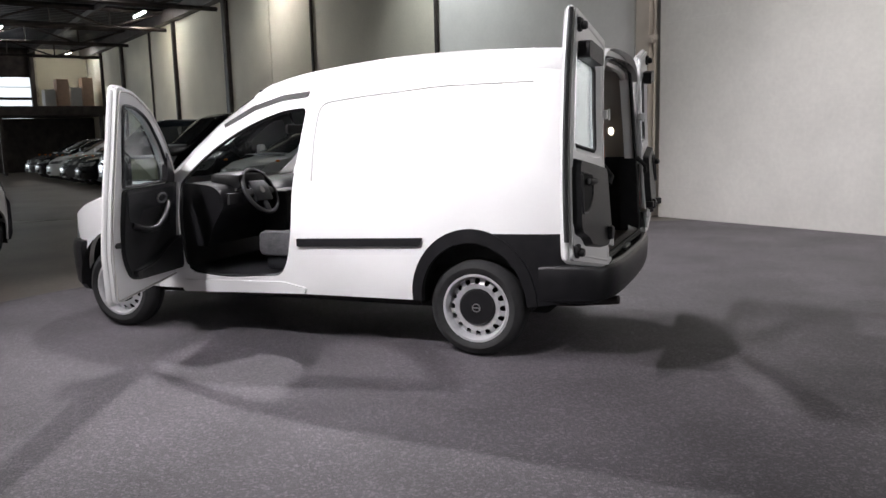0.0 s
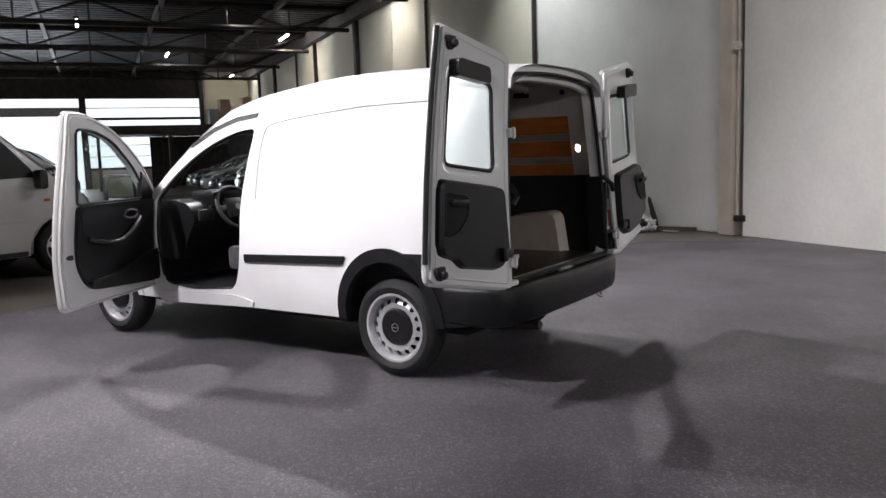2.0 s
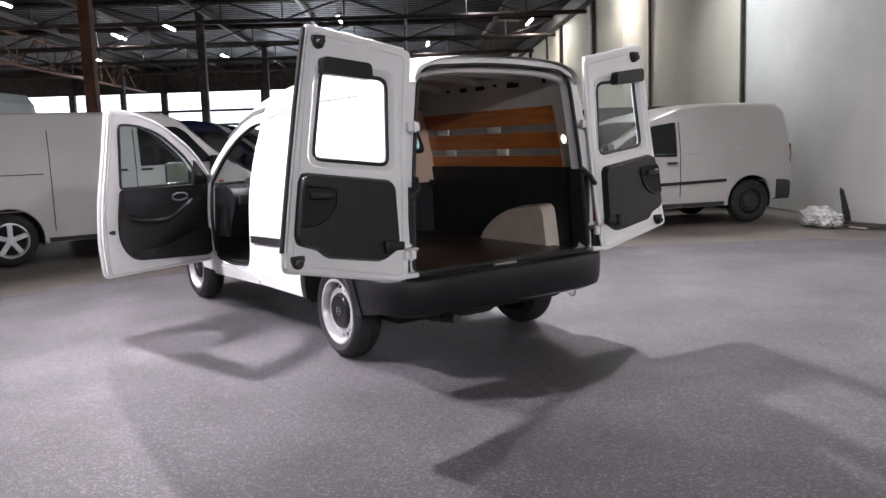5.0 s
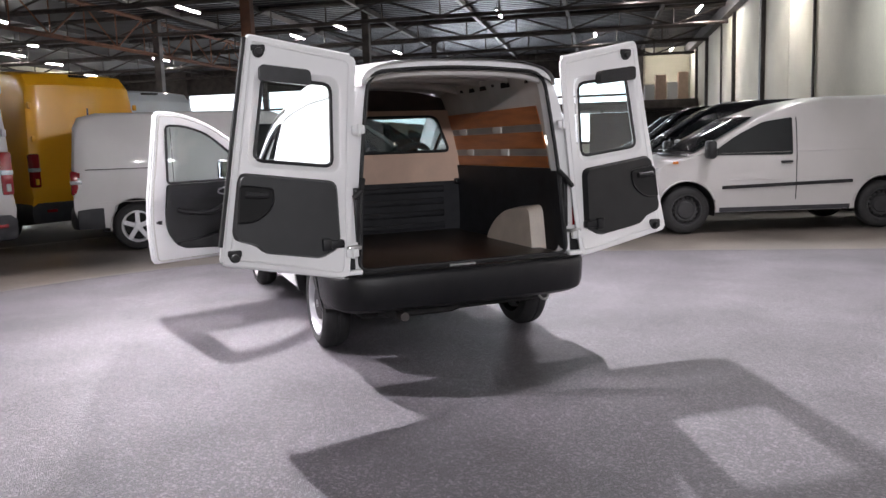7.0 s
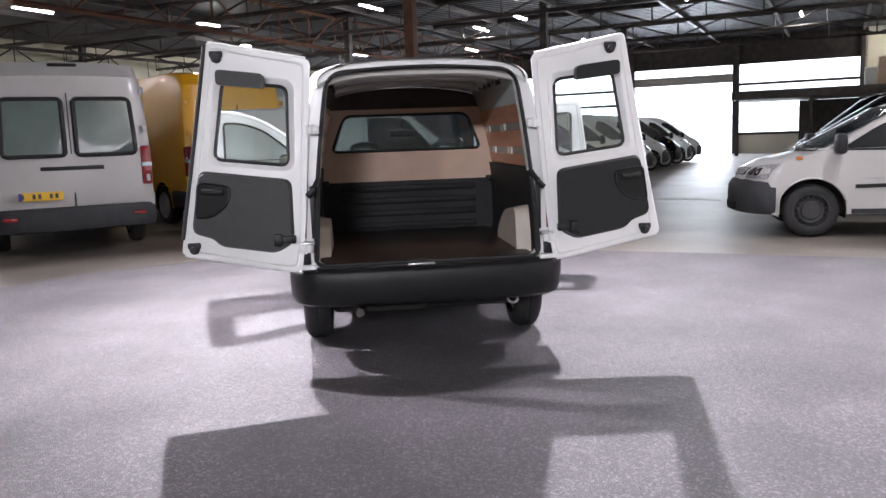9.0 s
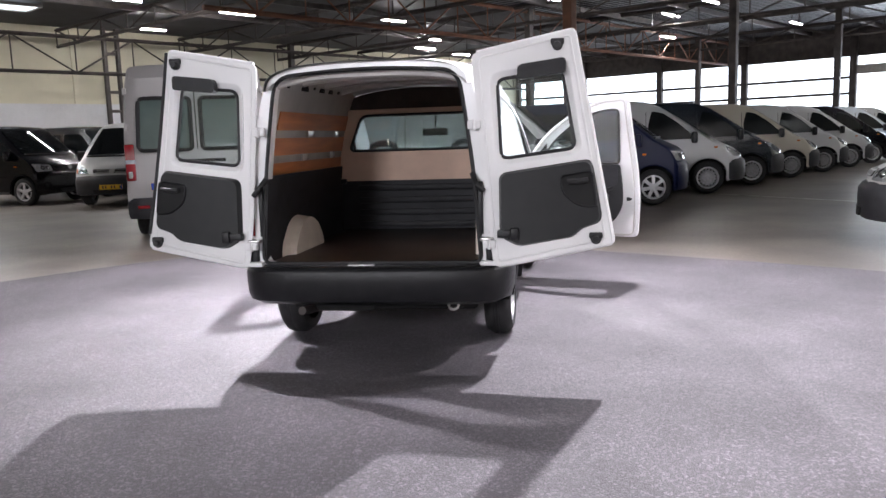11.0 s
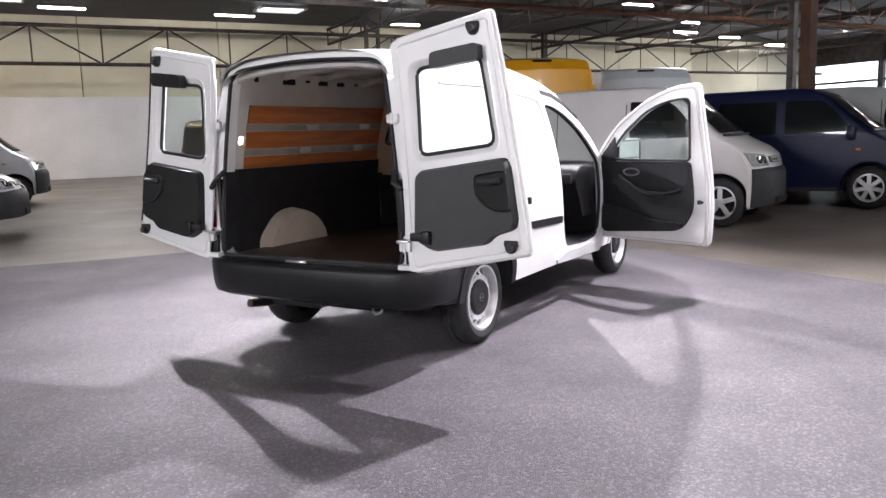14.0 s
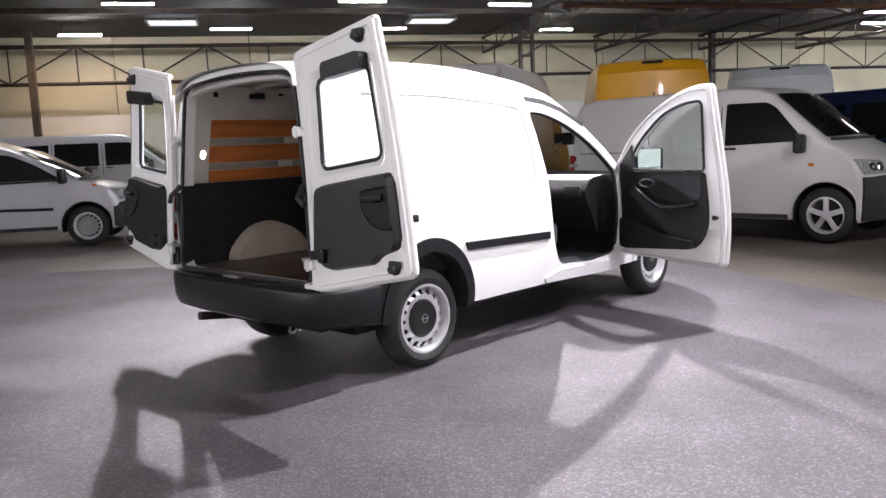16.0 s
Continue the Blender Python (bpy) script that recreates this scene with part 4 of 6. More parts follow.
BULK_X = 1.06
for s in (1, -1):
    liner(0.54, 1.125, -0.66, BULK_X, 0.155, M_LINER, "lower_liner", van, "black lower side lining", 0.02, s, 0.01)
    up = liner(1.10, 1.735, -0.66, BULK_X, 0.125, M_INWHITE, "upper_liner", van, "off-white painted inner side", 0.01, s)
    for z0, z1, m, nm in ((1.125, 1.205, M_ORANGE, "plywood_board"), (1.205, 1.25, M_GREYBAND, "metal_band"), (1.25, 1.365, M_ORANGE, "plywood_board"), (1.365, 1.41, M_GREYBAND, "metal_band"), (1.41, 1.53, M_ORANGE, "plywood_board")):
        liner(z0 + 0.002, z1 - 0.002, -0.48, BULK_X - 0.03, 0.135 if nm[0] == "p" else 0.131, m, nm, up, "orange-brown plywood board" if nm[0] == "p" else "dull metal band", 0.008, s)
    oval = [(-0.53 + 0.018 * math.cos(k * math.pi / 10), 1.308 + 0.027 * math.sin(k * math.pi / 10)) for k in range(20)]
    wall_y = lambda z: side_y(-0.25, z) - 0.125
    lamp = part("courtesy_lamp", sheet(oval, [], lambda x, z, d, s=s: (-0.53 + (x + 0.53) * (1.3 if d > 0.005 else 1.15), s * (wall_y(z) - 0.010 + d), 1.308 + (z - 1.308) * (1.25 if d > 0.005 else 1.12)), 0.012, 0, 0.1), M_INWHITE, van, "white oval load lamp bezel", 50)
    part("lens", sheet(oval, [], lambda x, z, d, s=s: (x, s * (wall_y(z) - 0.014 + d), z), 0.006, 0, 0.1), M_COURTESY, lamp, "lit warm white lamp lens", 50)
    for x in (0.12, 0.75):
        part("bracket_plate", boxes(((x, s * (side_y(0, 1.23) - 0.137), 1.228), (0.12, 0.012, 0.05)), bevel=0.003), M_INWHITE, up)
        part("bracket_plate", boxes(((x + 0.05, s * (side_y(0, 1.39) - 0.137), 1.388), (0.14, 0.012, 0.045)), bevel=0.003), M_INWHITE, up)
    for x, w, h in ((-0.47, 0.035, 0.05), (-0.16, 0.12, 0.062), (0.03, 0.045, 0.022), (0.20, 0.10, 0.048), (0.40, 0.085, 0.046), (0.59, 0.05, 0.03)):
        part("slot", boxes(((x, s * (side_y(0, 1.695) - 0.127), 1.695), (w, 0.014, h)), bevel=0.006), M_DARKHOLE, up, "dark punched slot", 0)
    if s > 0:
        prof = rounded([(-0.385, 0.56), (-0.375, 0.66, 0.05), (-0.22, 0.815, 0.14), (-0.02, 0.845, 0.14), (0.15, 0.77, 0.12), (0.24, 0.66, 0.06), (0.25, 0.56)], 5)
    else:
        prof = rounded([(-0.445, 0.56), (-0.395, 0.885, 0.07), (0.0, 0.845, 0.25), (0.20, 0.745, 0.15), (0.32, 0.64, 0.08), (0.35, 0.56)], 5)

    def arch_place(x, z, d, s=s):
        return (x * (1 - 0.07 * (d < 0.01)), s * (0.598 + d), 0.56 + (z - 0.56) * (1 - 0.06 * (d < 0.01)))
    part("arch_cover", sheet(prof, [], arch_place, 0.09, 0, 0.05), M_ARCH, van, "cream wheel arch cover", 50)
part("load_floor", boxes(((0.19, 0, 0.585), (1.74, 1.32, 0.03)), bevel=0.005), M_CARGOFLOOR, van, "dark brown load floor board")
part("inner_roof", crown(CROWN[0:11], 0, 2, 0.055), M_INWHITE, van, "off-white inner roof skin", 60)
for x in (-0.62, -0.2, 0.25, 0.7):
    row = crown_row((x, x, lerp([(e[1], e[2]) for e in CROWN], x)), 0.075)
    part("roof_bow", tube(bmesh.new(), row[3:-3], 0.028, 8), M_INWHITE, van, "off-white roof bow")
low = rounded([(0.69, 0.54), (0.69, 1.01, 0.02), (-0.69, 1.01, 0.02), (-0.69, 0.54)], 3)
part("bulkhead_lower", sheet(low, [], lambda y, z, d: (BULK_X + d, y, z), 0.02, 0, 0.3), M_LINER, van, "black ribbed lower bulkhead")
for z in (0.64, 0.74, 0.84, 0.94):
    part("bulkhead_rib", boxes(((BULK_X - 0.012, 0, z), (0.025, 1.1, 0.05)), bevel=0.01), M_LINER, van)
win = rounded([(0.60, 1.245, 0.05), (0.49, 1.525, 0.06), (-0.49, 1.525, 0.06), (-0.60, 1.245, 0.05)], 5)
upper = rounded([(0.715, 1.0), (0.70, 1.40, 0.1), (0.655, 1.575, 0.1), (-0.655, 1.575, 0.1), (-0.70, 1.40, 0.1), (-0.715, 1.0)], 5)
bulk = part("bulkhead_upper", sheet(upper, [win], lambda y, z, d: (BULK_X - 0.03 + d, y, z), 0.03, 0, 0.2), M_BEIGE, van, "beige upper bulkhead panel with a window")
part("bulkhead_glass", sheet(win, [], lambda y, z, d: (BULK_X - 0.015 + d, y, z), 0.004, 0, 0.3), M_TINT, bulk, "tinted glass").visible_shadow = False
part("window_seal", tube(bmesh.new(), [(BULK_X - 0.032, y, z) for y, z in dense(win, 0.06)], 0.012, 6, True), M_RUBBER, bulk, "black rubber seal")
over = [(p[1], p[2]) for p in crown_row((BULK_X, BULK_X, 1.80), 0.06)][1:-1]
part("over_cab_panel", sheet([(0.60, 1.545)] + list(reversed(over)) + [(-0.60, 1.545)], [], lambda y, z, d: (BULK_X + 0.02 + d, y, z), 0.01, 0, 0.2), M_OVER, van, "dark brown panel over the bulkhead")
for y in (0.66, -0.66):
    part("tie_ring", boxes(((BULK_X - 0.05, y, 1.0), (0.04, 0.05, 0.04)), bevel=0.008), M_BLACKPL, van)

# cab
dash_prof = rounded([(2.30, 0.60), (2.35, 0.98, 0.05), (2.10, 1.035, 0.05), (1.86, 1.01, 0.06), (1.78, 0.90, 0.06), (1.90, 0.72, 0.05), (1.95, 0.60)], 4)
part("dashboard", sheet(dash_prof, [], lambda x, z, d: (x + 0.02 - 0.05 * math.cos((d / 1.44 - 0.5) * 3), d - 0.72, z), 1.44, 0, 0.2), M_BLACKPL, van, "dark grey dashboard", 50)
part("instrument_hood", boxes(((1.93, 0.37, 1.03), (0.26, 0.36, 0.12)), bevel=0.04), M_TRIM, van)
part("centre_console", boxes(((1.80, 0, 0.72), (0.22, 0.30, 0.46)), bevel=0.04), M_TRIM, van)
for y in (0.62, -0.62):
    part("air_vent", boxes(((1.80, y, 0.92), (0.03, 0.14, 0.08)), bevel=0.01), M_RUBBER, van)
part("cab_floor", boxes(((1.72, 0, 0.40), (1.3, 1.5, 0.05))), M_LINER, van, "", 0)
part("footwell", boxes(((2.28, 0, 0.60), (0.05, 1.5, 0.5))), M_LINER, van, "", 0)
sw = new("steering_wheel")
sw.parent = van
sw.matrix_local = pose(1.76, 0.37, 0.955, 0, -62, 0)
bm = bmesh.new()
tube(bm, [(0.168 * math.cos(k * math.pi / 16), 0.168 * math.sin(k * math.pi / 16), 0) for k in range(32)], 0.016, 10, True)
part("wheel_rim", bm, M_RUBBER, sw, "black steering wheel rim")
bm = bmesh.new()
box(bm, (0, 0, -0.005), (0.17, 0.20, 0.05), 0.025)
box(bm, (0.0, 0.13, -0.005), (0.05, 0.10, 0.025), 0.008)
box(bm, (0.0, -0.13, -0.005), (0.05, 0.10, 0.025), 0.008)
box(bm, (-0.12, 0, -0.005), (0.11, 0.05, 0.025), 0.008)
part("hub_pad", bm, M_TRIM, sw, "dark grey hub pad")
part("column", tube(bmesh.new(), [(0, 0, -0.02), (0, 0, -0.24)], 0.045, 12), M_TRIM, sw)
part("stalk", tube(bmesh.new(), [(0.02, 0.05, -0.06), (0.05, 0.19, -0.05)], 0.010, 6), M_RUBBER, sw)
part("badge", lathe(bmesh.new(), [(0, 0.024), (0.024, 0.024), (0.026, 0.018)], "Z", 18), M_GREYBAND, sw)
for y in (0.345, -0.345):
    seat = new("seat")
    seat.parent = van
    seat.location = (1.42, y, 0.42)
    bm = bmesh.new()
    box(bm, (0.02, 0, 0.17), (0.46, 0.46, 0.15), 0.05, None, 3)
    box(bm, (0.02, 0.2, 0.19), (0.42, 0.09, 0.17), 0.035)
    box(bm, (0.02, -0.2, 0.19), (0.42, 0.09, 0.17), 0.035)
    part("cushion", bm, M_FABRIC, seat, "grey fabric seat cushion")
    bm = bmesh.new()
    box(bm, (0, 0, 0.30), (0.13, 0.46, 0.52), 0.05, pose(-0.19, 0, 0.22, 0, -9, 0), 3)
    part("backrest", bm, M_FABRIC, seat, "grey fabric backrest")
    bm = bmesh.new()
    tube(bm, [(-0.28, -0.115 * math.cos(k * math.pi / 12), 0.775 + 0.105 * math.sin(k * math.pi / 12) ** 0.6) for k in range(13)], 0.026, 8)
    box(bm, (-0.265, 0, 0.785), (0.05, 0.18, 0.06), 0.02)
    part("headrest", bm, M_FABRIC, seat)
    part("seat_base", boxes(((0, 0, 0.06), (0.40, 0.40, 0.10)), bevel=0.02), M_LINER, seat)
bm = bmesh.new()
box(bm, (1.68, 0, 1.385), (0.03, 0.23, 0.065), 0.012)
tube(bm, [(1.69, 0, 1.40), (1.72, 0, 1.50), (1.78, 0, 1.57)], 0.014, 6)
part("rear_view_mirror", bm, M_RUBBER, van, "black rear view mirror")
for y in (0.36, -0.36):
    part("sun_visor", boxes(((1.50, y, 1.63), (0.16, 0.42, 0.02)), bevel=0.008), M_FABRIC, van)
part("headliner", crown(CROWN[10:14], 0, 3, 0.05), M_FABRIC, van, "", 60)

# rear doors, folded right back
for s in (1, -1):
    door = new("rear_door")
    door.parent = van
    DX = lambda z, y=1.0: -0.785 + 0.05 * (z - 0.73) + 0.06 * (y - 0.75) + 0.030 * (1 - ((z - 1.15) / 0.75) ** 2)
    out = rounded([(0.642, 1.795, 0.035), (1.215, 1.905, 0.02), (1.425, 0.705, 0.03), (0.750, 0.578, 0.04), (0.722, 0.80, 0.1), (0.666, 1.50, 0.2)], 5)
    hole = rounded([(1.150, 1.690, 0.045), (0.785, 1.650, 0.05), (0.800, 1.200, 0.05), (1.225, 1.250, 0.05)], 5)
    ring = rounded([(1.190, 1.735, 0.065), (0.740, 1.690, 0.07), (0.762, 1.160, 0.07), (1.268, 1.215, 0.07)], 5)
    hinge_y = lambda z: 0.642 + 0.108 * (1.795 - z) / 1.217
    part("door_skin", sheet(out, [ring], lambda y, z, d, s=s: (DX(z, y) + d * min(1.0, 0.25 + 7.0 * max(0.0, y - hinge_y(z) - 0.02)), s * y, z), 0.055, 0, 0.06), M_WHITE, door, "white painted door inner skin", 40)
    k0 = max(range(len(out)), key=lambda k: out[k][1] - 3 * out[k][0])
    rim = [p for p in out[k0:] + out[:k0] if p[0] > hinge_y(p[1]) + 0.03]
    part("door_lip", tube(bmesh.new(), [(DX(z, y) + 0.03, s * (1.02 + (y - 1.02) * 1.012), z) for y, z in dense(rim, 0.06)[:-1]], 0.016, 8), M_WHITE, door, "white folded door edge")
    if s > 0:
        part("edge_seal", tube(bmesh.new(), [(DX(z, y) + 0.020, s * (y + 0.022), z) for y, z in dense([(1.213, 1.90), (1.425, 0.70)], 0.1)[:13]], 0.013, 6), M_RUBBER, door, "black edge seal")
    gl = part("door_glass", sheet(hole, [], lambda y, z, d, s=s: (DX(z, y) + 0.03 + d, s * y, z), 0.004, 0, 0.3), M_GLASS, door, "clear window glass")
    gl.visible_shadow = False
    part("window_seal", tube(bmesh.new(), [(DX(z, y) + 0.022, s * y, z) for y, z in dense(hole, 0.05)], 0.011, 6, True), M_RUBBER, door, "black rubber window seal")
    # sloped pressing from the skin down to the glass
    bm = bmesh.new()
    loops = []
    for lp, dx in ((ring, -0.004), ([((p[0] * 0.75 + q[0] * 0.25), (p[1] * 0.75 + q[1] * 0.25)) for p, q in zip(ring, hole)], -0.001), ([((p[0] * 0.35 + q[0] * 0.65), (p[1] * 0.35 + q[1] * 0.65)) for p, q in zip(ring, hole)], 0.016), (hole, 0.022), (hole, 0.045)):
        loops.append([bm.verts.new((DX(z, y) + dx, s * y, z)) for y, z in lp])
    for A, B in zip(loops, loops[1:]):
        for k in range(len(A)):
            bm.faces.new((A[k], A[(k + 1) % len(A)], B[(k + 1) % len(A)], B[k]))
    part("window_pressing", bm, M_WHITE, door, "", 60)
    inner = [(1.02 + (y - 1.02) * 0.90, 1.25 + (z - 1.25) * 0.955) for y, z in out]
    part("edge_pressing", tube(bmesh.new(), [(DX(z, y) + 0.003, s * y, z) for y, z in dense(inner, 0.06)], 0.008, 6, True), M_WHITE, door)
    card = rounded([(1.315, 1.190, 0.05), (0.785, 1.120, 0.05), (0.785, 0.80, 0.02), (0.800, 0.745, 0.03), (0.895, 0.695, 0.03), (1.21, 0.745, 0.03), (1.25, 0.790, 0.03), (1.375, 0.830, 0.05)], 5)
    c = part("door_card", sheet(card, [], lambda y, z, d, s=s: (DX(z, y) - 0.042 + d, s * (1.06 + (y - 1.06) * (1 - 0.055 * (d < 0.01))), 0.95 + (z - 0.95) * (1 - 0.055 * (d < 0.01))), 0.042, 0, 0.1), M_TRIM, door, "dark grey plastic door card")
    hb = rounded([(1.328, 1.125, 0.03), (1.150, 1.10, 0.03), (1.158, 1.00, 0.06), (1.255, 0.925, 0.07), (1.352, 0.925, 0.02)], 4)
    part("handle_recess", sheet(hb, [], lambda y, z, d, s=s: (DX(z, y) - 0.049 + d, s * (y - 0.012), z - 0.004), 0.01, 0, 0.1), M_DARKHOLE, c, "dark handle cup")
    part("cup_edge", tube(bmesh.new(), [(DX(z, y) - 0.049, s * (y - 0.012), z - 0.004) for y, z in dense(hb, 0.04)], 0.006, 6, True), M_BLACKPL, c, "black cup edge")
    bm = bmesh.new()
    tube(bm, [(DX(1.05, 1.185) - 0.070, s * 1.175, 1.066), (DX(1.05, 1.25) - 0.076, s * 1.24, 1.066), (DX(1.05, 1.30) - 0.066, s * 1.29, 1.073)], 0.016, 8)
    part("handle", bm, M_RUBBER, c, "black door handle")
    part("check_strap", boxes(((DX(0.76, 0.83) - 0.03, s * 0.83, 0.775), (0.05, 0.11, 0.045)), ((DX(0.76, 0.875) - 0.042, s * 0.875, 0.775), (0.05, 0.05, 0.07)), bevel=0.008), M_BLACKPL, door)
    vis = rounded([(1.175, 1.755, 0.03), (0.905, 1.722, 0.03), (0.905, 1.640, 0.02), (1.175, 1.670, 0.02)], 4)
    part("brake_lamp_cover", sheet(vis, [], lambda y, z, d, s=s: (DX(z, y) - 0.06 + d, s * y, z), 0.062, 0, 0.1), M_BLACKPL, door, "black plastic cover over the window")
    for y, z in ((1.170, 1.822), (1.363, 0.737)) if s > 0 else ((1.128, 1.824), (1.332, 0.733)):
        bm = lathe(bmesh.new(), [(0.0, -0.045), (0.017, -0.045), (0.021, -0.035), (0.021, -0.018), (0.03, -0.016), (0.03, 0.0)], "X", 14, (DX(z, y), s * y, z))
        box(bm, (DX(z, y) - 0.01, s * y, z + 0.02), (0.022, 0.075, 0.035), 0.008)
        part("buffer", bm, M_RUBBER, door, "black rubber buffer")
    for y, z in ((0.650, 1.40), (0.725, 0.715)):
        bm = bmesh.new()
        box(bm, (DX(z, y) - 0.004, s * y, z), (0.03, 0.075, 0.05), 0.008)
        tube(bm, [(DX(z, y) - 0.02, s * y, z - 0.03), (DX(z, y) - 0.02, s * y, z + 0.03)], 0.010, 8)
        part("hinge", bm, M_WHITE, door, "white door hinge")
    if s < 0:
        part("edge_stop", boxes(((DX(0.98, 1.40) + 0.052, s * 1.398, 0.965), (0.03, 0.02, 0.035)), bevel=0.006), M_RUBBER, door, "black rubber edge stop")
    part("stay", tube(bmesh.new(), [(rear_x(1.1) - 0.02, s * 0.63, 1.12), (DX(1.1, 0.66) - 0.03, s * 0.66, 1.06), (DX(1.03, 0.70) - 0.02, s * 0.70, 1.02)], 0.016, 8), M_RUBBER, door, "black door stay")

# front doors
for s, hx, tip, tilt in ((1, 2.16, (1.822, 1.740), 0.095), (-1, 2.16, (1.915, -1.730), 0.065)):
    h = Vector((hx, s * 0.83))
    d = (Vector(tip) - h).normalized()
    n = Vector((-abs(d.y), -s * abs(d.x)))          # towards the cab side of the door

    def put(u, z, depth, h=h, d=d, n=n, tilt=tilt):
        lean = tilt * max(0.0, z - 0.7) * 0.85
        p = h + d * u - n * depth + n * lean
        return (p.x, p.y, z)
    door = new("front_door")
    door.parent = van
    out = rounded([(0.875, 1.622, 0.03), (0.70, 1.620, 0.15), (0.44, 1.535, 0.2), (0.13, 1.325, 0.2), (-0.07, 1.05, 0.05), (-0.06, 0.42, 0.05), (0.945, 0.405, 0.04), (0.965, 0.70, 0.2), (0.955, 0.96, 0.2), (0.91, 1.3, 0.3)], 5)
    hole = rounded([(0.805, 1.525, 0.04), (0.66, 1.52, 0.12), (0.46, 1.46, 0.2), (0.22, 1.27, 0.1), (0.11, 1.12, 0.03), (0.11, 1.065, 0.01), (0.805, 1.055, 0.03)], 5)
    part("door_skin", sheet(out, [hole], lambda u, z, dd: put(u, z, dd), 0.05, 0, 0.07), M_WHITE, door, "white painted door with bare inner edge", 40)
    part("door_lip", tube(bmesh.new(), [put(0.45 + (u - 0.45) * 1.01, z, 0.035) for u, z in dense(out, 0.07)], 0.016, 8, True), M_WHITE, door)
    g2 = part("door_glass", sheet(hole, [], lambda u, z, dd: put(u, z, 0.025 + dd), 0.004, 0, 0.3), M_GLASS, door, "clear side window")
    g2.visible_shadow = False
    part("window_seal", tube(bmesh.new(), [put(u, z, -0.002) for u, z in dense(hole, 0.06)], 0.010, 6, True), M_RUBBER, door, "black window seal")
    part("mirror_corner", sheet([(-0.02, 1.045), (0.15, 1.045), (0.145, 1.245), (0.075, 1.17), (0.0, 1.08)], [], lambda u, z, dd: put(u, z, -0.012 + dd), 0.035, 0, 0.2), M_BLACKPL, door)
    card = rounded([(0.015, 1.05, 0.03), (0.815, 1.045, 0.03), (0.84, 0.80, 0.2), (0.835, 0.66, 0.15), (0.74, 0.505, 0.1), (0.02, 0.46, 0.05)], 5)
    c = part("door_card", sheet(card, [], lambda u, z, dd: put(u, z, -0.03 + dd), 0.03, 0, 0.1), M_TRIM, door, "dark grey plastic door card")
    top = rounded([(0.09, 1.025, 0.03), (0.80, 1.02, 0.03), (0.80, 0.86, 0.06), (0.55, 0.82, 0.06), (0.36, 0.86, 0.06), (0.24, 0.93, 0.05), (0.10, 0.92, 0.04)], 4)
    part("upper_insert", sheet(top, [], lambda u, z, dd: put(u, z, -0.034 + dd), 0.006, 0, 0.1), M_LINER, c, "matt black upper insert")
    bm = bmesh.new()
    tube(bm, [put(u, z, -0.03 - e) for u, z, e in ((0.74, 0.835, 0.0), (0.70, 0.815, 0.022), (0.58, 0.795, 0.035), (0.46, 0.795, 0.04), (0.37, 0.83, 0.04), (0.30, 0.88, 0.036), (0.24, 0.915, 0.022), (0.20, 0.93, 0.0))], 0.019, 10)
    part("pull_handle", bm, M_BLACKPL, c, "curved black pull handle", 60)
    pk = rounded([(0.04, 0.70, 0.05), (0.20, 0.68, 0.08), (0.50, 0.585, 0.10), (0.76, 0.565, 0.05), (0.72, 0.515, 0.05), (0.04, 0.475, 0.04)], 5)
    pocket = part("door_pocket", sheet(pk, [], lambda u, z, dd: put(u, z, -0.075 + dd + 0.02 * (u > 0.6)), 0.05, 0, 0.06), M_TRIM, c, "dark grey door pocket", 60)
    part("pocket_lip", tube(bmesh.new(), [put(u, z, -0.072 + 0.02 * (u > 0.6)) for u, z in ((0.05, 0.69), (0.18, 0.68), (0.32, 0.645), (0.48, 0.592), (0.60, 0.575), (0.74, 0.562))], 0.007, 6), M_BLACKPL, pocket, "", 60)
    part("inner_handle", tube(bmesh.new(), [put(0.31 + 0.072 * math.cos(a), 0.965 + 0.028 * math.sin(a), -0.040) for a in [k * math.pi / 10 for k in range(20)]], 0.008, 6, True), M_STEELRIM, c, "grey door release")
    spk = [(0.12 + 0.055 * math.cos(k * math.pi / 12), 0.815 + 0.055 * math.sin(k * math.pi / 12)) for k in range(24)]
    part("speaker", sheet(spk, [], lambda u, z, dd: put(u, z, -0.036 + dd), 0.008, 0, 0.1), M_BLACKPL, c, "round speaker cover")
    part("latch", boxes((put(0.885, 0.735, -0.006), (0.03, 0.03, 0.03)), (put(0.905, 0.735, -0.004), (0.03, 0.02, 0.016))), M_RUBBER, door, "black latch", 0)
    # pressed plate round the latch on the door's free edge
    part("latch_plate", sheet(rounded([(0.862, 0.775, 0.01), (0.945, 0.770, 0.01), (0.950, 0.570, 0.01), (0.868, 0.575, 0.01)], 3), [], lambda u, z, dd: put(u, z, -0.004 + dd), 0.006, 0, 0.1), M_WHITE, door, "white latch plate")
    part("edge_seal", tube(bmesh.new(), [put(0.45 + (u - 0.45) * 0.955, 0.80 + (z - 0.80) * 0.975, -0.004) for u, z in dense(out, 0.07)], 0.005, 6, True), M_INWHITE, door, "pale folded edge")
    # outside mirror
    mr = new("door_mirror")
    mr.parent = door
    mb = bmesh.new()
    q = Vector((*(h + d * 0.165 - n * 0.115), 1.125))
    ang = math.degrees(math.atan2(d.y, d.x)) + s * 40
    m = pose(q.x, q.y, q.z, 0, 0, ang)
    box(mb, (0, 0, 0), (0.11, 0.215, 0.215), 0.035, m, 3)
    box(mb, (-0.01, s * 0.10 * (1 if s > 0 else 1), -0.05), (0.05, 0.16, 0.06), 0.02, m, 2)
    part("mirror_shell", mb, M_BLACKPL, mr, "black mirror housing")
    mb = bmesh.new()
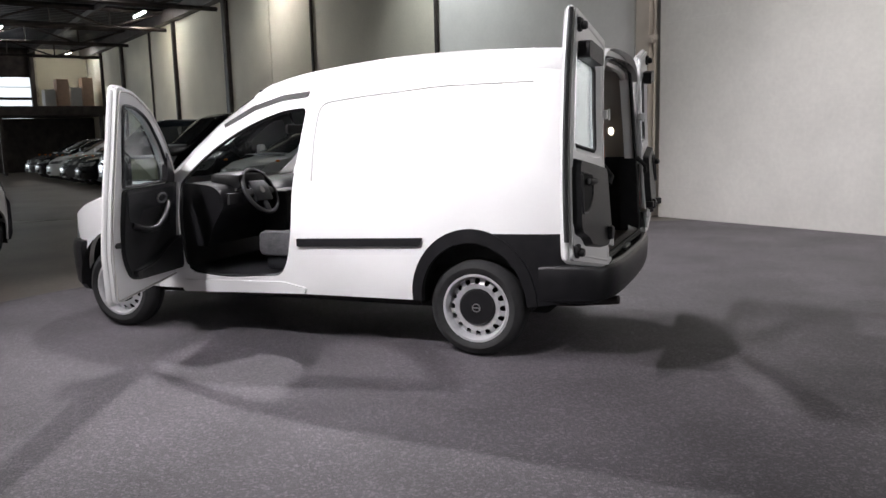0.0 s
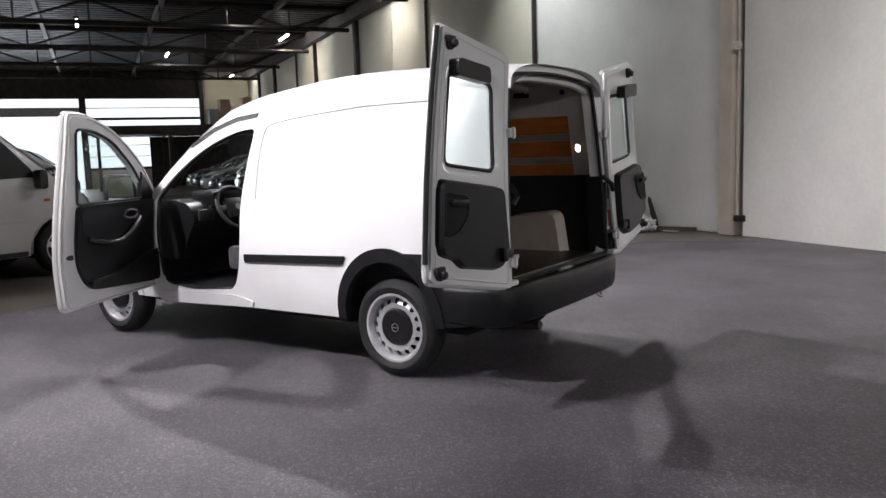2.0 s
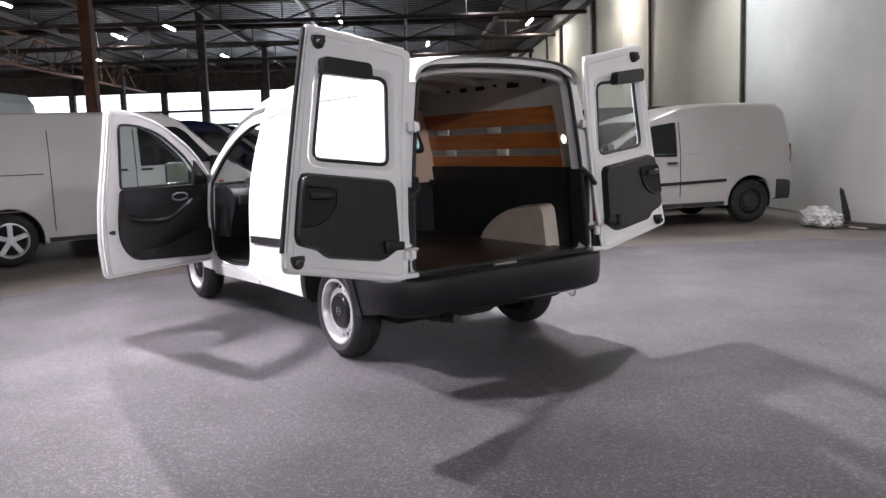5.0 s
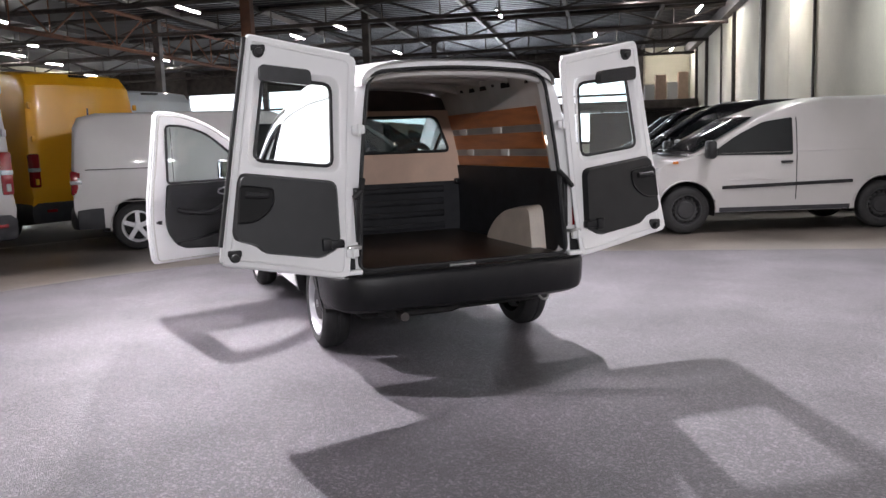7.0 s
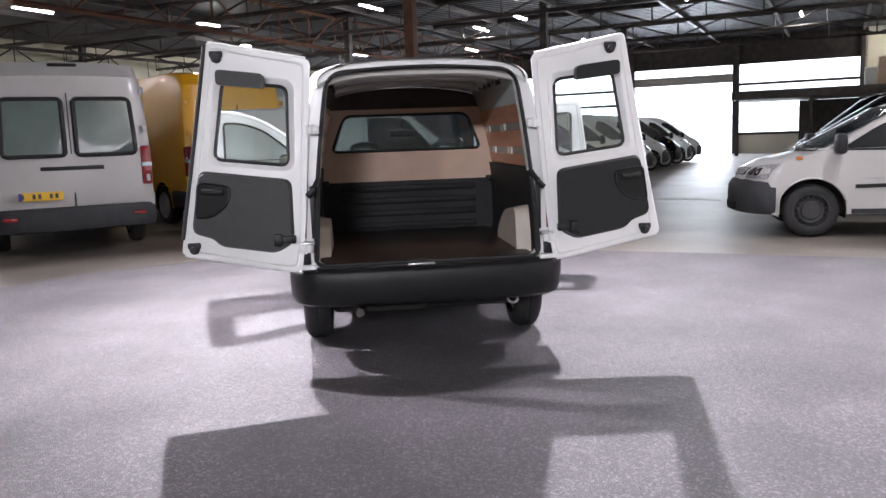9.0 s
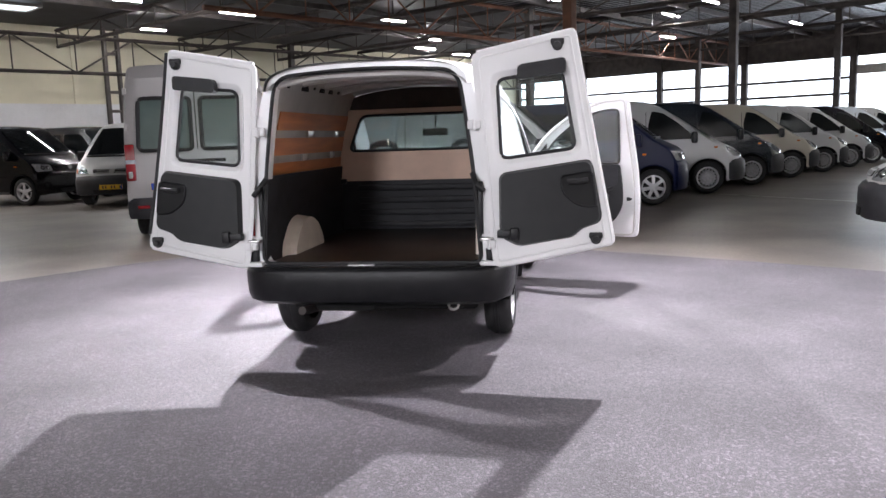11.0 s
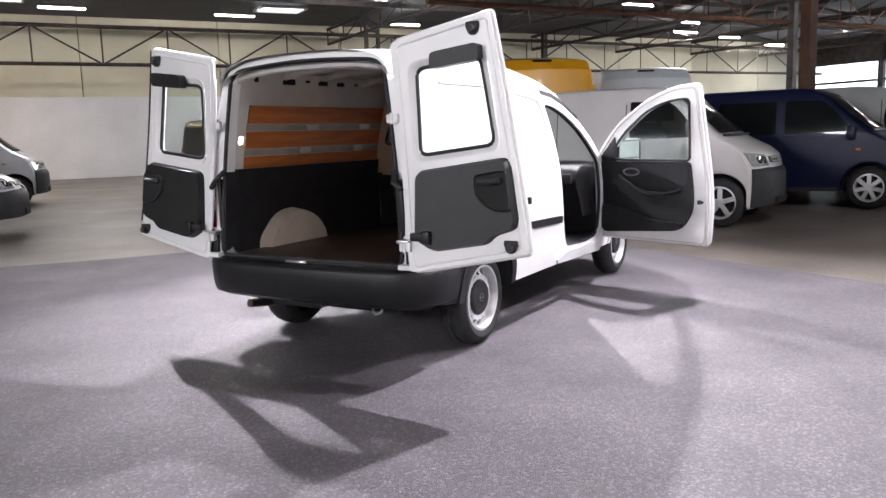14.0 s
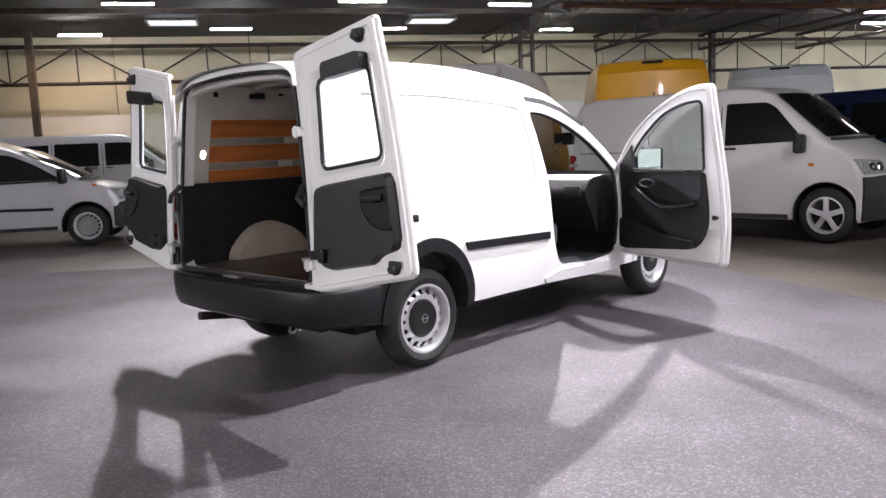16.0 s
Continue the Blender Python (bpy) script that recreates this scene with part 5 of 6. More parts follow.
    box(mb, (0.056, 0, 0.005), (0.004, 0.165, 0.16), 0, m)
    part("mirror_glass", mb, M_MIRROR, mr, "mirror glass", 0)
    for z in (0.62, 0.88):
        part("hinge", boxes(((2.135, s * 0.825, z), (0.06, 0.05, 0.05)), bevel=0.01), M_WHITE, door)


# ---- parked vehicles: origin on the ground under the middle of the front axle, +x ahead ----
KINDS = {
    "panel_van": dict(wb=3.0, r=0.335, hw=0.935, tum=0.13, zb=1.05, front=[0.62, 0.28], arch=0.41,
                      top=[(-3.83, 0.42), (-3.88, 0.60), (-3.87, 1.2), (-3.82, 1.75), (-3.75, 1.89), (-3.5, 1.95), (-1.2, 1.96), (-0.90, 1.93), (-0.70, 1.86), (0.09, 1.25), (0.18, 1.20), (0.46, 1.07), (0.58, 0.97), (0.65, 0.68), (0.66, 0.42)],
                      screen=((-0.66, 1.83), (0.07, 1.265)), glass=[[(-0.18, 1.24, 0.02), (-0.22, 1.32, 0.04), (-0.58, 1.67, 0.05), (-0.72, 1.74, 0.05), (-1.30, 1.75, 0.03), (-1.30, 1.21, 0.03)]], more=[[(-1.44, 1.21, 0.04), (-1.44, 1.75, 0.04), (-2.40, 1.75, 0.04), (-2.40, 1.21, 0.04)], [(-2.52, 1.21, 0.04), (-2.52, 1.74, 0.04), (-3.62, 1.72, 0.06), (-3.68, 1.21, 0.04)]],
                      lamp=(0.51, 0.72, 0.92, 0.19), seams=(-1.37, -2.46), handle=((-1.22, 1.17), (-1.56, 1.17)), rear=(1.22, 1.72)),
    "sloped_van": dict(wb=3.1, r=0.33, hw=0.935, tum=0.14, zb=1.0, front=[0.80, 0.28], arch=0.40,
                       top=[(-3.90, 0.42), (-3.95, 0.60), (-3.93, 1.2), (-3.84, 1.72), (-3.7, 1.88), (-3.3, 1.94), (-1.6, 1.95), (-1.25, 1.92), (-0.95, 1.81), (-0.5, 1.55), (0.12, 1.15), (0.24, 1.08), (0.58, 0.92), (0.74, 0.78), (0.82, 0.58), (0.82, 0.40)],
                       screen=((-0.93, 1.795), (0.10, 1.165)), glass=[[(-0.10, 1.13, 0.02), (-0.55, 1.48, 0.1), (-0.88, 1.67, 0.05), (-1.12, 1.72, 0.05), (-1.2, 1.40, 0.1), (-1.15, 1.12, 0.03)]], more=[[(-1.32, 1.16, 0.04), (-1.32, 1.72, 0.04), (-2.35, 1.72, 0.04), (-2.35, 1.16, 0.04)]],
                       lamp=(0.60, 0.70, 0.83, 0.2), seams=(-1.24, -2.4), handle=((-1.10, 1.0), (-1.38, 1.0)), rear=(1.2, 1.7)),
    "small_van": dict(wb=2.62, r=0.315, hw=0.88, tum=0.15, zb=0.95, front=[0.80, 0.27], arch=0.39,
                      top=[(-3.30, 0.40), (-3.36, 0.60), (-3.34, 1.2), (-3.28, 1.62), (-3.16, 1.74), (-2.7, 1.76), (-1.9, 1.76), (-1.5, 1.70), (-0.95, 1.52), (-0.48, 1.28), (0.0, 1.035), (0.08, 1.0), (0.52, 0.91), (0.74, 0.80), (0.83, 0.60), (0.84, 0.40)],
                      screen=((-0.92, 1.505), (-0.03, 1.06)), glass=[[(-0.16, 1.03, 0.02), (-0.64, 1.30, 0.1), (-1.02, 1.45, 0.05), (-1.40, 1.50, 0.03), (-1.40, 1.01, 0.03)]], more=[],
                      lamp=(0.58, 0.66, 0.80, 0.16), seams=(-1.46,), handle=((-1.32, 0.92),), rear=(1.1, 1.50)),
    "tall_van": dict(wb=3.66, r=0.345, hw=0.99, tum=0.10, zb=1.2, front=[0.96, 0.30], arch=0.42,
                     top=[(-4.70, 0.45), (-4.78, 0.70), (-4.77, 1.6), (-4.68, 2.42), (-4.52, 2.60), (-4.0, 2.67), (-1.7, 2.67), (-1.3, 2.56), (-1.0, 2.30), (-0.8, 2.08), (-0.30, 1.72), (0.12, 1.36), (0.22, 1.30), (0.70, 1.12), (0.90, 0.95), (0.98, 0.65), (0.98, 0.45)],
                     screen=((-0.78, 2.055), (0.10, 1.385)), glass=[[(-0.05, 1.32, 0.02), (-0.5, 1.75, 0.08), (-0.72, 1.9, 0.05), (-1.12, 1.92, 0.04), (-1.12, 1.27, 0.03)]], more=[],
                     lamp=(0.74, 0.74, 0.98, 0.2), seams=(-1.2, -2.5), handle=((-1.02, 1.12),), rear=(1.28, 2.0)),
    "mid_van": dict(wb=3.66, r=0.345, hw=0.99, tum=0.10, zb=1.2, front=[0.96, 0.30], arch=0.42,
                    top=[(-4.70, 0.45), (-4.78, 0.70), (-4.77, 1.6), (-4.70, 2.28), (-4.54, 2.46), (-4.0, 2.52), (-1.7, 2.52), (-1.3, 2.42), (-1.0, 2.20), (-0.8, 2.06), (-0.30, 1.72), (0.12, 1.36), (0.22, 1.30), (0.70, 1.12), (0.90, 0.95), (0.98, 0.65), (0.98, 0.45)],
                    screen=((-0.78, 2.035), (0.10, 1.385)), glass=[[(-0.05, 1.32, 0.02), (-0.5, 1.75, 0.08), (-0.72, 1.9, 0.05), (-1.12, 1.92, 0.04), (-1.12, 1.27, 0.03)]], more=[],
                    lamp=(0.74, 0.74, 0.98, 0.2), seams=(-1.2, -2.5), handle=((-1.02, 1.12),), rear=(1.28, 2.0)),
    "car": dict(wb=2.62, r=0.315, hw=0.87, tum=0.24, zb=0.92, front=[0.78, 0.25], arch=0.37,
                top=[(-3.36, 0.40), (-3.44, 0.62), (-3.42, 0.88), (-3.28, 1.08), (-3.08, 1.30), (-2.8, 1.47), (-2.2, 1.55), (-1.6, 1.53), (-1.1, 1.41), (-0.35, 1.03), (-0.22, 0.99), (0.42, 0.87), (0.68, 0.74), (0.80, 0.55), (0.80, 0.35)],
                screen=((-1.08, 1.395), (-0.36, 1.035)), glass=[[(-0.60, 0.98, 0.02), (-1.15, 1.32, 0.08), (-1.60, 1.43, 0.05), (-1.72, 1.43, 0.02), (-1.72, 0.97, 0.02)]], more=[[(-1.80, 0.97, 0.02), (-1.80, 1.43, 0.02), (-2.4, 1.42, 0.1), (-2.85, 1.22, 0.1), (-2.95, 1.02, 0.03)]],
                lamp=(0.52, 0.62, 0.72, 0.16), seams=(-1.76,), handle=((-1.62, 0.88),), rear=(1.05, 1.35)),
}


def vehicle(kind, m, paint_mat, label, category="van", wheels="steel", windows=False, dark_bumper=True, glass_mat=None, strip=False, plate=False, rear_glass=False, group="parked vehicles", cap=False, rims=None):
    K = KINDS[kind]
    glass_mat = glass_mat or M_CARGLASS
    name = {"car": "car"}.get(kind, "van")
    ob = thing(name, label, category, m, group)
    hw, zt = K["hw"], max(z for _, z in K["top"])

    def wy(z):
        return hw * (1 - K["tum"] * max(0.0, (z - K["zb"]) / (zt - K["zb"])) ** 1.7 - 0.05 * max(0.0, (0.6 - z) / 0.6))

    def bend(x, f, z=1.2):
        high = max(0.0, min(1.0, (x + 1.0) / 1.8))
        low = max(0.0, min(1.0, (x - 0.36) / 0.45))
        mix = max(0.0, min(1.0, (z - 0.80) / 0.25))
        return x - 0.24 * f * f * (low + (high - low) * mix) - 0.13 * f ** 8 * max(0.0, min(1.0, (x - 0.38) / 0.3)) + (0.05 * f * f if x < -K["wb"] - 0.3 else 0)

    # the front as a height line, to lay lamps and grille on it
    front_line = sorted([(z, x) for x, z in K["top"] if x > K["screen"][1][0]])

    def nose(f, z, proud):
        zz = max(front_line[0][0], min(front_line[-1][0], z))
        x = front_line[-1][1]
        for (za, xa), (zb, xb) in zip(front_line, front_line[1:]):
            if za <= zz <= zb and zb > za:
                x = xa + (xb - xa) * (zz - za) / (zb - za)
        fade = 1.0 - 0.012 * max(0.0, abs(f) - 0.9) / 0.1
        return (bend(x, f, z) + proud * (1 - 0.3 * f * f), f * wy(z) * fade + proud * 0.8 * f ** 3, z)
    wb, ar, r = K["wb"], K["arch"], K["r"]
    prof = [tuple(p) for p in K["top"]] + [tuple(K["front"])] + [(ar + 0.02, 0.25)] + arc(0, r, ar, ar, 0, 180, 10) + [(-ar - 0.02, 0.27), (-wb + ar + 0.02, 0.27)] + arc(-wb, r, ar, ar, 0, 180, 10) + [(-wb - ar - 0.02, 0.33)]
    prof = dense(prof, 0.17)
    n = len(prof)
    cx, cz = -wb / 2, zt * 0.52
    bm = bmesh.new()

    def inset(p, e):
        if p[1] < 0.8:
            return p
        return (p[0] + (cx - p[0]) * e / 2.2, p[1] + (cz - p[1]) * e)
    rings = []
    for f, e in ((-1.0, 0.065), (-0.985, 0.03), (-0.94, 0.008), (-0.8, 0.0), (-0.4, -0.01), (0, -0.014), (0.4, -0.01), (0.8, 0.0), (0.94, 0.008), (0.985, 0.03), (1.0, 0.065)):
        ring = []
        for p in prof:
            q = inset(p, e)
            ring.append(bm.verts.new((bend(q[0], f, q[1]), f * wy(q[1]), q[1])))
        rings.append(ring)
    for A, B in zip(rings, rings[1:]):
        for k in range(n):
            bm.faces.new((A[k], A[(k + 1) % n], B[(k + 1) % n], B[k]))
    edge = [inset(p, 0.065) for p in prof]
    for s in (1, -1):
        sheet(edge, [], lambda x, z, d, s=s: (bend(x, 1.0, z), s * (wy(z)), z), 0, 0.17, 9, bm)
    bmesh.ops.remove_doubles(bm, verts=bm.verts[:], dist=2e-3)
    body = part("body", bm, paint_mat, ob, "", 32)
    # glazing
    (x0, z0), (x1, z1) = K["screen"]
    bm = bmesh.new()
    rows = []
    for t in (0, 0.25, 0.5, 0.75, 1):
        x, z = x0 + (x1 - x0) * t, z0 + (z1 - z0) * t
        nx, nz = -(z1 - z0), (x1 - x0)
        ln = math.hypot(nx, nz)
        rows.append([bm.verts.new((bend(x + (0.010 + 0.026 * (1 - f * f)) * nx / ln, f), f * wy(z), z + (0.010 + 0.026 * (1 - f * f)) * nz / ln)) for f in (-0.87, -0.6, -0.3, 0, 0.3, 0.6, 0.87)])
    for A, B in zip(rows, rows[1:]):
        for k in range(6):
            bm.faces.new((A[k], A[k + 1], B[k + 1], B[k]))
    bmesh.ops.solidify(bm, geom=bm.faces[:], thickness=0.03)
    part("windscreen", bm, glass_mat, body, "dark reflecting windscreen", 50)
    part("cowl", tube(bmesh.new(), [(bend(x1 + 0.045, f) + 0.01, f * wy(z1), z1 - 0.012) for f in [k / 8 - 0.85 + 0.0125 * k / 8 for k in range(14)]], 0.022, 6), M_BLACKPL, body, "black cowl under the windscreen", 60)
    for s in (1, -1):
        for poly in K["glass"] + (K["more"] if windows else []):
            part("side_window", sheet(rounded(poly, 4), [], lambda x, z, d, s=s: (bend(x, 1, z), s * (wy(z) + 0.006 - d), z), 0.02, 0.3, 0.2), M_SIDEGLASS, body, "dark side window", 50)
        for x in K["seams"]:
            part("door_seam", sheet([(x, 0.42), (x + 0.012, 0.42), (x + 0.012, K["rear"][1]), (x, K["rear"][1])], [], lambda x, z, d, s=s: (bend(x, 1, z), s * (wy(z) + 0.003 - d), z), 0.01, 0, 0.2), M_TRIM, body, "", 0)
        for x, z in K["handle"]:
            part("door_handle", boxes(((bend(x, 1, z), s * (wy(z) + 0.015), z), (0.16, 0.03, 0.03)), bevel=0.01), M_BLACKPL if dark_bumper else paint_mat, body)
        if strip:
            part("rub_strip", sheet([(-2.2, 0.62), (-0.47, 0.58), (-0.47, 0.625), (-2.2, 0.665)], [], lambda x, z, d, s=s: (bend(x, 1, z), s * (wy(z) + 0.012 - d), z), 0.02, 0, 0.2), M_BLACKPL, body, "black rub strip")
        lz = K["lamp"][2]
        if kind == "sloped_van":
            shape = [(0.56, lz - 0.08, 0.05), (0.92, lz - 0.07, 0.04), (0.985, lz + 0.06, 0.04), (0.93, lz + 0.14, 0.04), (0.70, lz + 0.06, 0.05)]
        elif kind == "car":
            shape = [(0.50, lz - 0.06, 0.05), (0.93, lz - 0.05, 0.05), (0.985, lz + 0.07, 0.04), (0.62, lz + 0.03, 0.05)]
        else:
            shape = [(0.57, lz - 0.09, 0.03), (0.95, lz - 0.10, 0.03), (0.985, lz + 0.09, 0.03), (0.60, lz + 0.06, 0.05)]
        bm = sheet(rounded([(s * f, z, r * 0.6) for f, z, r in shape], 4), [], lambda f, z, d: nose(f, z, 0.014 - d), 0.03, 0, 0.05)
        hl = part("headlamp", bm, M_LENS, body, "clear headlamp", 50)
        for cf in (0.68, 0.80):
            disc = [(s * cf + 0.052 * math.cos(a), lz - 0.01 + 0.048 * math.sin(a)) for a in [k * math.pi / 9 for k in range(18)]]
            part("reflector", sheet(disc, [[(s * cf + (u - s * cf) * 0.45, lz - 0.01 + (z - lz + 0.01) * 0.45) for u, z in disc]], lambda f, z, d: nose(f, z, 0.018 - d), 0.006, 0, 0.1), M_MIRROR, hl, "round mirrored reflector", 50)
        ix = -0.10 if kind == "panel_van" else 0.25
        amber = [(s * 0.90, lz - 0.06), (s * 0.955, lz - 0.06), (s * 0.965, lz + 0.03), (s * 0.905, lz + 0.03)]
        if plate == 1:
            part("amber_field", sheet(amber, [], lambda f, z, d: nose(f, z, 0.018 - d), 0.008, 0, 0.05), M_ORANGELENS, hl, "amber indicator lens")
        part("indicator", boxes(((bend(ix, 1, 0.95), s * (wy(0.95) + 0.004), 0.95), (0.07, 0.02, 0.035)), bevel=0.005), M_ORANGELENS, body)
        bx = min(x for x, _ in K["top"])
        lw = 0.12 if kind == "small_van" else 0.16
        tz, th = (1.12, 0.52) if kind in ("tall_van", "mid_van") else (0.98, 0.34)
        lam = part("tail_lamp", boxes(((bx + 0.025 + lw / 2, s * (hw * (0.925 if lw > 0.13 else 0.865)), tz), (lw, 0.14, th)), bevel=0.03), M_RED, body, "red tail lamp")
        part("clear_field", boxes(((bx + 0.024 + lw / 2, s * (hw * (0.926 if lw > 0.13 else 0.866)), tz + 0.01), (lw + 0.004, 0.142, 0.06)), bevel=0.01), M_LENS, lam, "clear lens")
        if kind == "panel_van":
            part("side_crease", sheet([(-3.70, 1.155), (-2.54, 1.155), (-2.54, 1.167), (-3.70, 1.167)], [], lambda x, z, d, s=s: (bend(x, 1, z), s * (wy(z) + 0.003 - d), z), 0.01, 0, 0.2), M_TRIM, body, "", 0)
        bm = bmesh.new()
        box(bm, (0, 0, 0), (0.12, 0.20, 0.24), 0.04, pose(-0.28 if kind != "car" else -0.7, s * (hw + 0.10), K["zb"] + 0.16), 2)
        part("door_mirror", bm, M_BLACKPL if dark_bumper else paint_mat, body)
        for x in (0, -wb):
            part("arch_lip", tube(bmesh.new(), [(bend(px, 1, pz), s * (wy(pz) + 0.002), pz) for px, pz in arc(x, r, ar + 0.004, ar + 0.004, -6, 186, 18)], 0.014, 6), paint_mat, body, "rolled wheel arch lip", 60)
        if kind != "car":
            for z in (0.70, K["zb"] + 0.10):
                part("pressed_line", tube(bmesh.new(), [(bend(x, 1, z), s * (wy(z) + 0.001), z) for x in [bx + 0.35 + (0.25 - bx - 0.35) * k / 16 for k in range(17)] if abs(x) > ar + 0.02 and abs(x + wb) > ar + 0.02 or z > 0.9], 0.005, 6), paint_mat, body, "", 60)
            part("sill_trim", sheet([(-wb + ar + 0.05, 0.275), (-ar - 0.05, 0.275), (-ar - 0.05, 0.335), (-wb + ar + 0.05, 0.335)], [], lambda x, z, d, s=s: (bend(x, 1, z), s * (wy(z) + 0.006 - d), z), 0.02, 0, 0.2), M_BUMPER, body, "dark sill trim")
        for x in (0, -wb):
            bm = bmesh.new()
            a = arc(x, r, ar - 0.006, ar - 0.006, -14, 194, 16)
            ya, yb = s * (hw - 0.02), s * (hw - 0.36)
            rows = [[bm.verts.new((bend(px, 1, pz), y, pz)) for px, pz in a] for y in (ya, yb)]
            for k in range(len(a) - 1):
                bm.faces.new((rows[0][k], rows[0][k + 1], rows[1][k + 1], rows[1][k]))
            bm.faces.new(rows[1])
            part("wheel_housing", bm, M_DARKHOLE, body)
            wheel(ob, (x, s * (hw - 0.115), r), r, 0.21, r * 0.66, s, wheels, rims, cap)
    fx = K["top"][-1][0]
    round_nose = [(bend(fx, f, 0.5), hw * f * 0.99) for f in (0.985, 0.95, 0.9, 0.8, 0.6, 0.3)]
    line = [(ar + 0.015, hw * 0.965)] + [p for p in round_nose if p[0] > ar + 0.035] + [(fx + 0.004, 0)]
    line = list(reversed(line + [(x, -y) for x, y in reversed(line[:-1])]))
    bmat = M_BUMPER if dark_bumper else paint_mat
    bt = K["lamp"][2] - (0.10 if kind != "car" else 0.08)
    part("front_bumper", sweep(line, [(-0.1, 0.265), (0.0, 0.275), (0.028, 0.35), (0.034, 0.50), (0.030, bt - 0.10), (nose(0, bt - 0.03, 0)[0] - fx + 0.026, bt - 0.03), (nose(0, bt, 0)[0] - fx - 0.03, bt)]), bmat, ob, "front bumper", 50)
    bx = -min(x for x, _ in K["top"])
    line = [(-wb - ar - 0.03, -hw - 0.004), (-bx + 0.1, -hw + 0.01), (-bx + 0.0, -hw * 0.8), (-bx - 0.03, 0)]
    line = line + [(x, -y) for x, y in reversed(line[:-1])]
    part("rear_bumper", sweep(list(reversed(line)), [(-0.1, 0.32), (0.0, 0.33), (0.02, 0.40), (0.02, 0.56), (0.0, 0.62), (-0.1, 0.63)]), bmat, ob, "rear bumper", 50)
    gz = K["lamp"][2]
    gr = part("grille", sheet(rounded([(-0.46, gz - 0.06, 0.03), (0.46, gz - 0.06, 0.03), (0.50, gz + 0.03, 0.03), (-0.50, gz + 0.03, 0.03)], 3), [], lambda f, z, d: nose(f, z, 0.012 - d), 0.03, 0, 0.1), M_BLACKPL, body, "dark grille", 50)
    for z in (gz - 0.04, gz + 0.01):
        part("grille_bar", tube(bmesh.new(), [nose(f / 10, z, 0.016) for f in range(-4, 5)], 0.007, 6), M_CHROME if dark_bumper else M_TRIM, gr, "", 60)
    part("badge", sheet([(0.07 * math.cos(k * math.pi / 9), gz - 0.015 + 0.05 * math.sin(k * math.pi / 9)) for k in range(18)], [], lambda f, z, d: nose(f, z, 0.024 - d), 0.012, 0, 0.1), M_CHROME, gr, "plain round metal badge", 50)
    part("air_intake", sheet(rounded([(-0.42, 0.30, 0.03), (0.42, 0.30, 0.03), (0.46, 0.395, 0.03), (-0.46, 0.395, 0.03)], 3), [], lambda f, z, d: (bend(fx, f, 0.4) + 0.044 - d, f * hw, z), 0.02, 0, 0.1), M_DARKHOLE, body, "dark lower air intake", 50)
    for sgn, x in ((1, fx + 0.035), (-1, -bx - 0.06)):
        if plate and (sgn > 0 or plate == 2):
            z = 0.45 if sgn > 0 else 0.78
            py = 0.40 if sgn < 0 else 0.0
            p = part("number_plate", boxes(((x, py, z), (0.012, 0.52, 0.11)), bevel=0.003), M_PLATE, body, "yellow number plate")
            for k in (0, 1, 3, 4, 6):
                part("marking", boxes(((x + sgn * 0.007, py - 0.18 + 0.065 * k, z), (0.003, 0.035, 0.06))), M_PLATEBAR, p, "", 0)
            part("marking", boxes(((x + sgn * 0.007, py + 0.235, z), (0.003, 0.04, 0.10))), M_BLUEBAR, p, "blue end field", 0)
    if kind in ("tall_van", "mid_van"):
        part("rear_seam", boxes(((-bx - 0.002, 0, 1.35), (0.02, 0.014, 1.45))), M_TRIM, body, "", 0)
        part("rear_handle", boxes(((-bx - 0.015, 0.0, 1.12), (0.03, 0.75, 0.05)), bevel=0.01), M_BLACKPL, body, "black handle strip")
        part("brake_lamp", boxes(((-bx + 0.15, 0.0, zt - 0.085), (0.06, 0.34, 0.035)), bevel=0.008), M_DARKHOLE, body, "dark high brake lamp")
        for s in (1, -1):
            part("reflector", boxes(((-bx - 0.05, s * hw * 0.78, 0.50), (0.02, 0.16, 0.045)), bevel=0.006), M_RED, body, "red reflector")
            for z in (0.95, 1.6, 2.1):
                part("rear_hinge", boxes(((-bx + 0.03 + 0.06 * max(0, z - 1.6), s * (hw * 0.93), z), (0.05, 0.05, 0.09)), bevel=0.01), paint_mat, body)
    if rear_glass:
        for s in (1, -1):
            z0, z1 = K["rear"]
            part("rear_window", sheet(rounded([(s * 0.07, z0, 0.06), (s * hw * 0.80, z0, 0.08), (s * hw * 0.76, z1, 0.08), (s * 0.07, z1, 0.06)], 4), [], lambda y, z, d: (-bx + 0.11 * max(0, z - 1.6) + 0.05 * (abs(y) / hw) ** 2 - 0.022 + d, y, z), 0.03, 0, 0.1), M_GLASSBLUE, body, "greenish rear window")
            part("window_surround", tube(bmesh.new(), [(-bx + 0.11 * max(0, z - 1.6) + 0.05 * (abs(y) / hw) ** 2 - 0.018, y, z) for y, z in dense(rounded([(s * 0.07, z0, 0.06), (s * hw * 0.80, z0, 0.08), (s * hw * 0.76, z1, 0.08), (s * 0.07, z1, 0.06)], 4), 0.1)], 0.03, 6, True), M_RUBBER, body, "black window surround")
    part("underbody", boxes(((-wb / 2, 0, 0.36), (wb + 1.0, hw * 1.5, 0.2)), bevel=0.03), M_DARKHOLE, ob)
    return ob


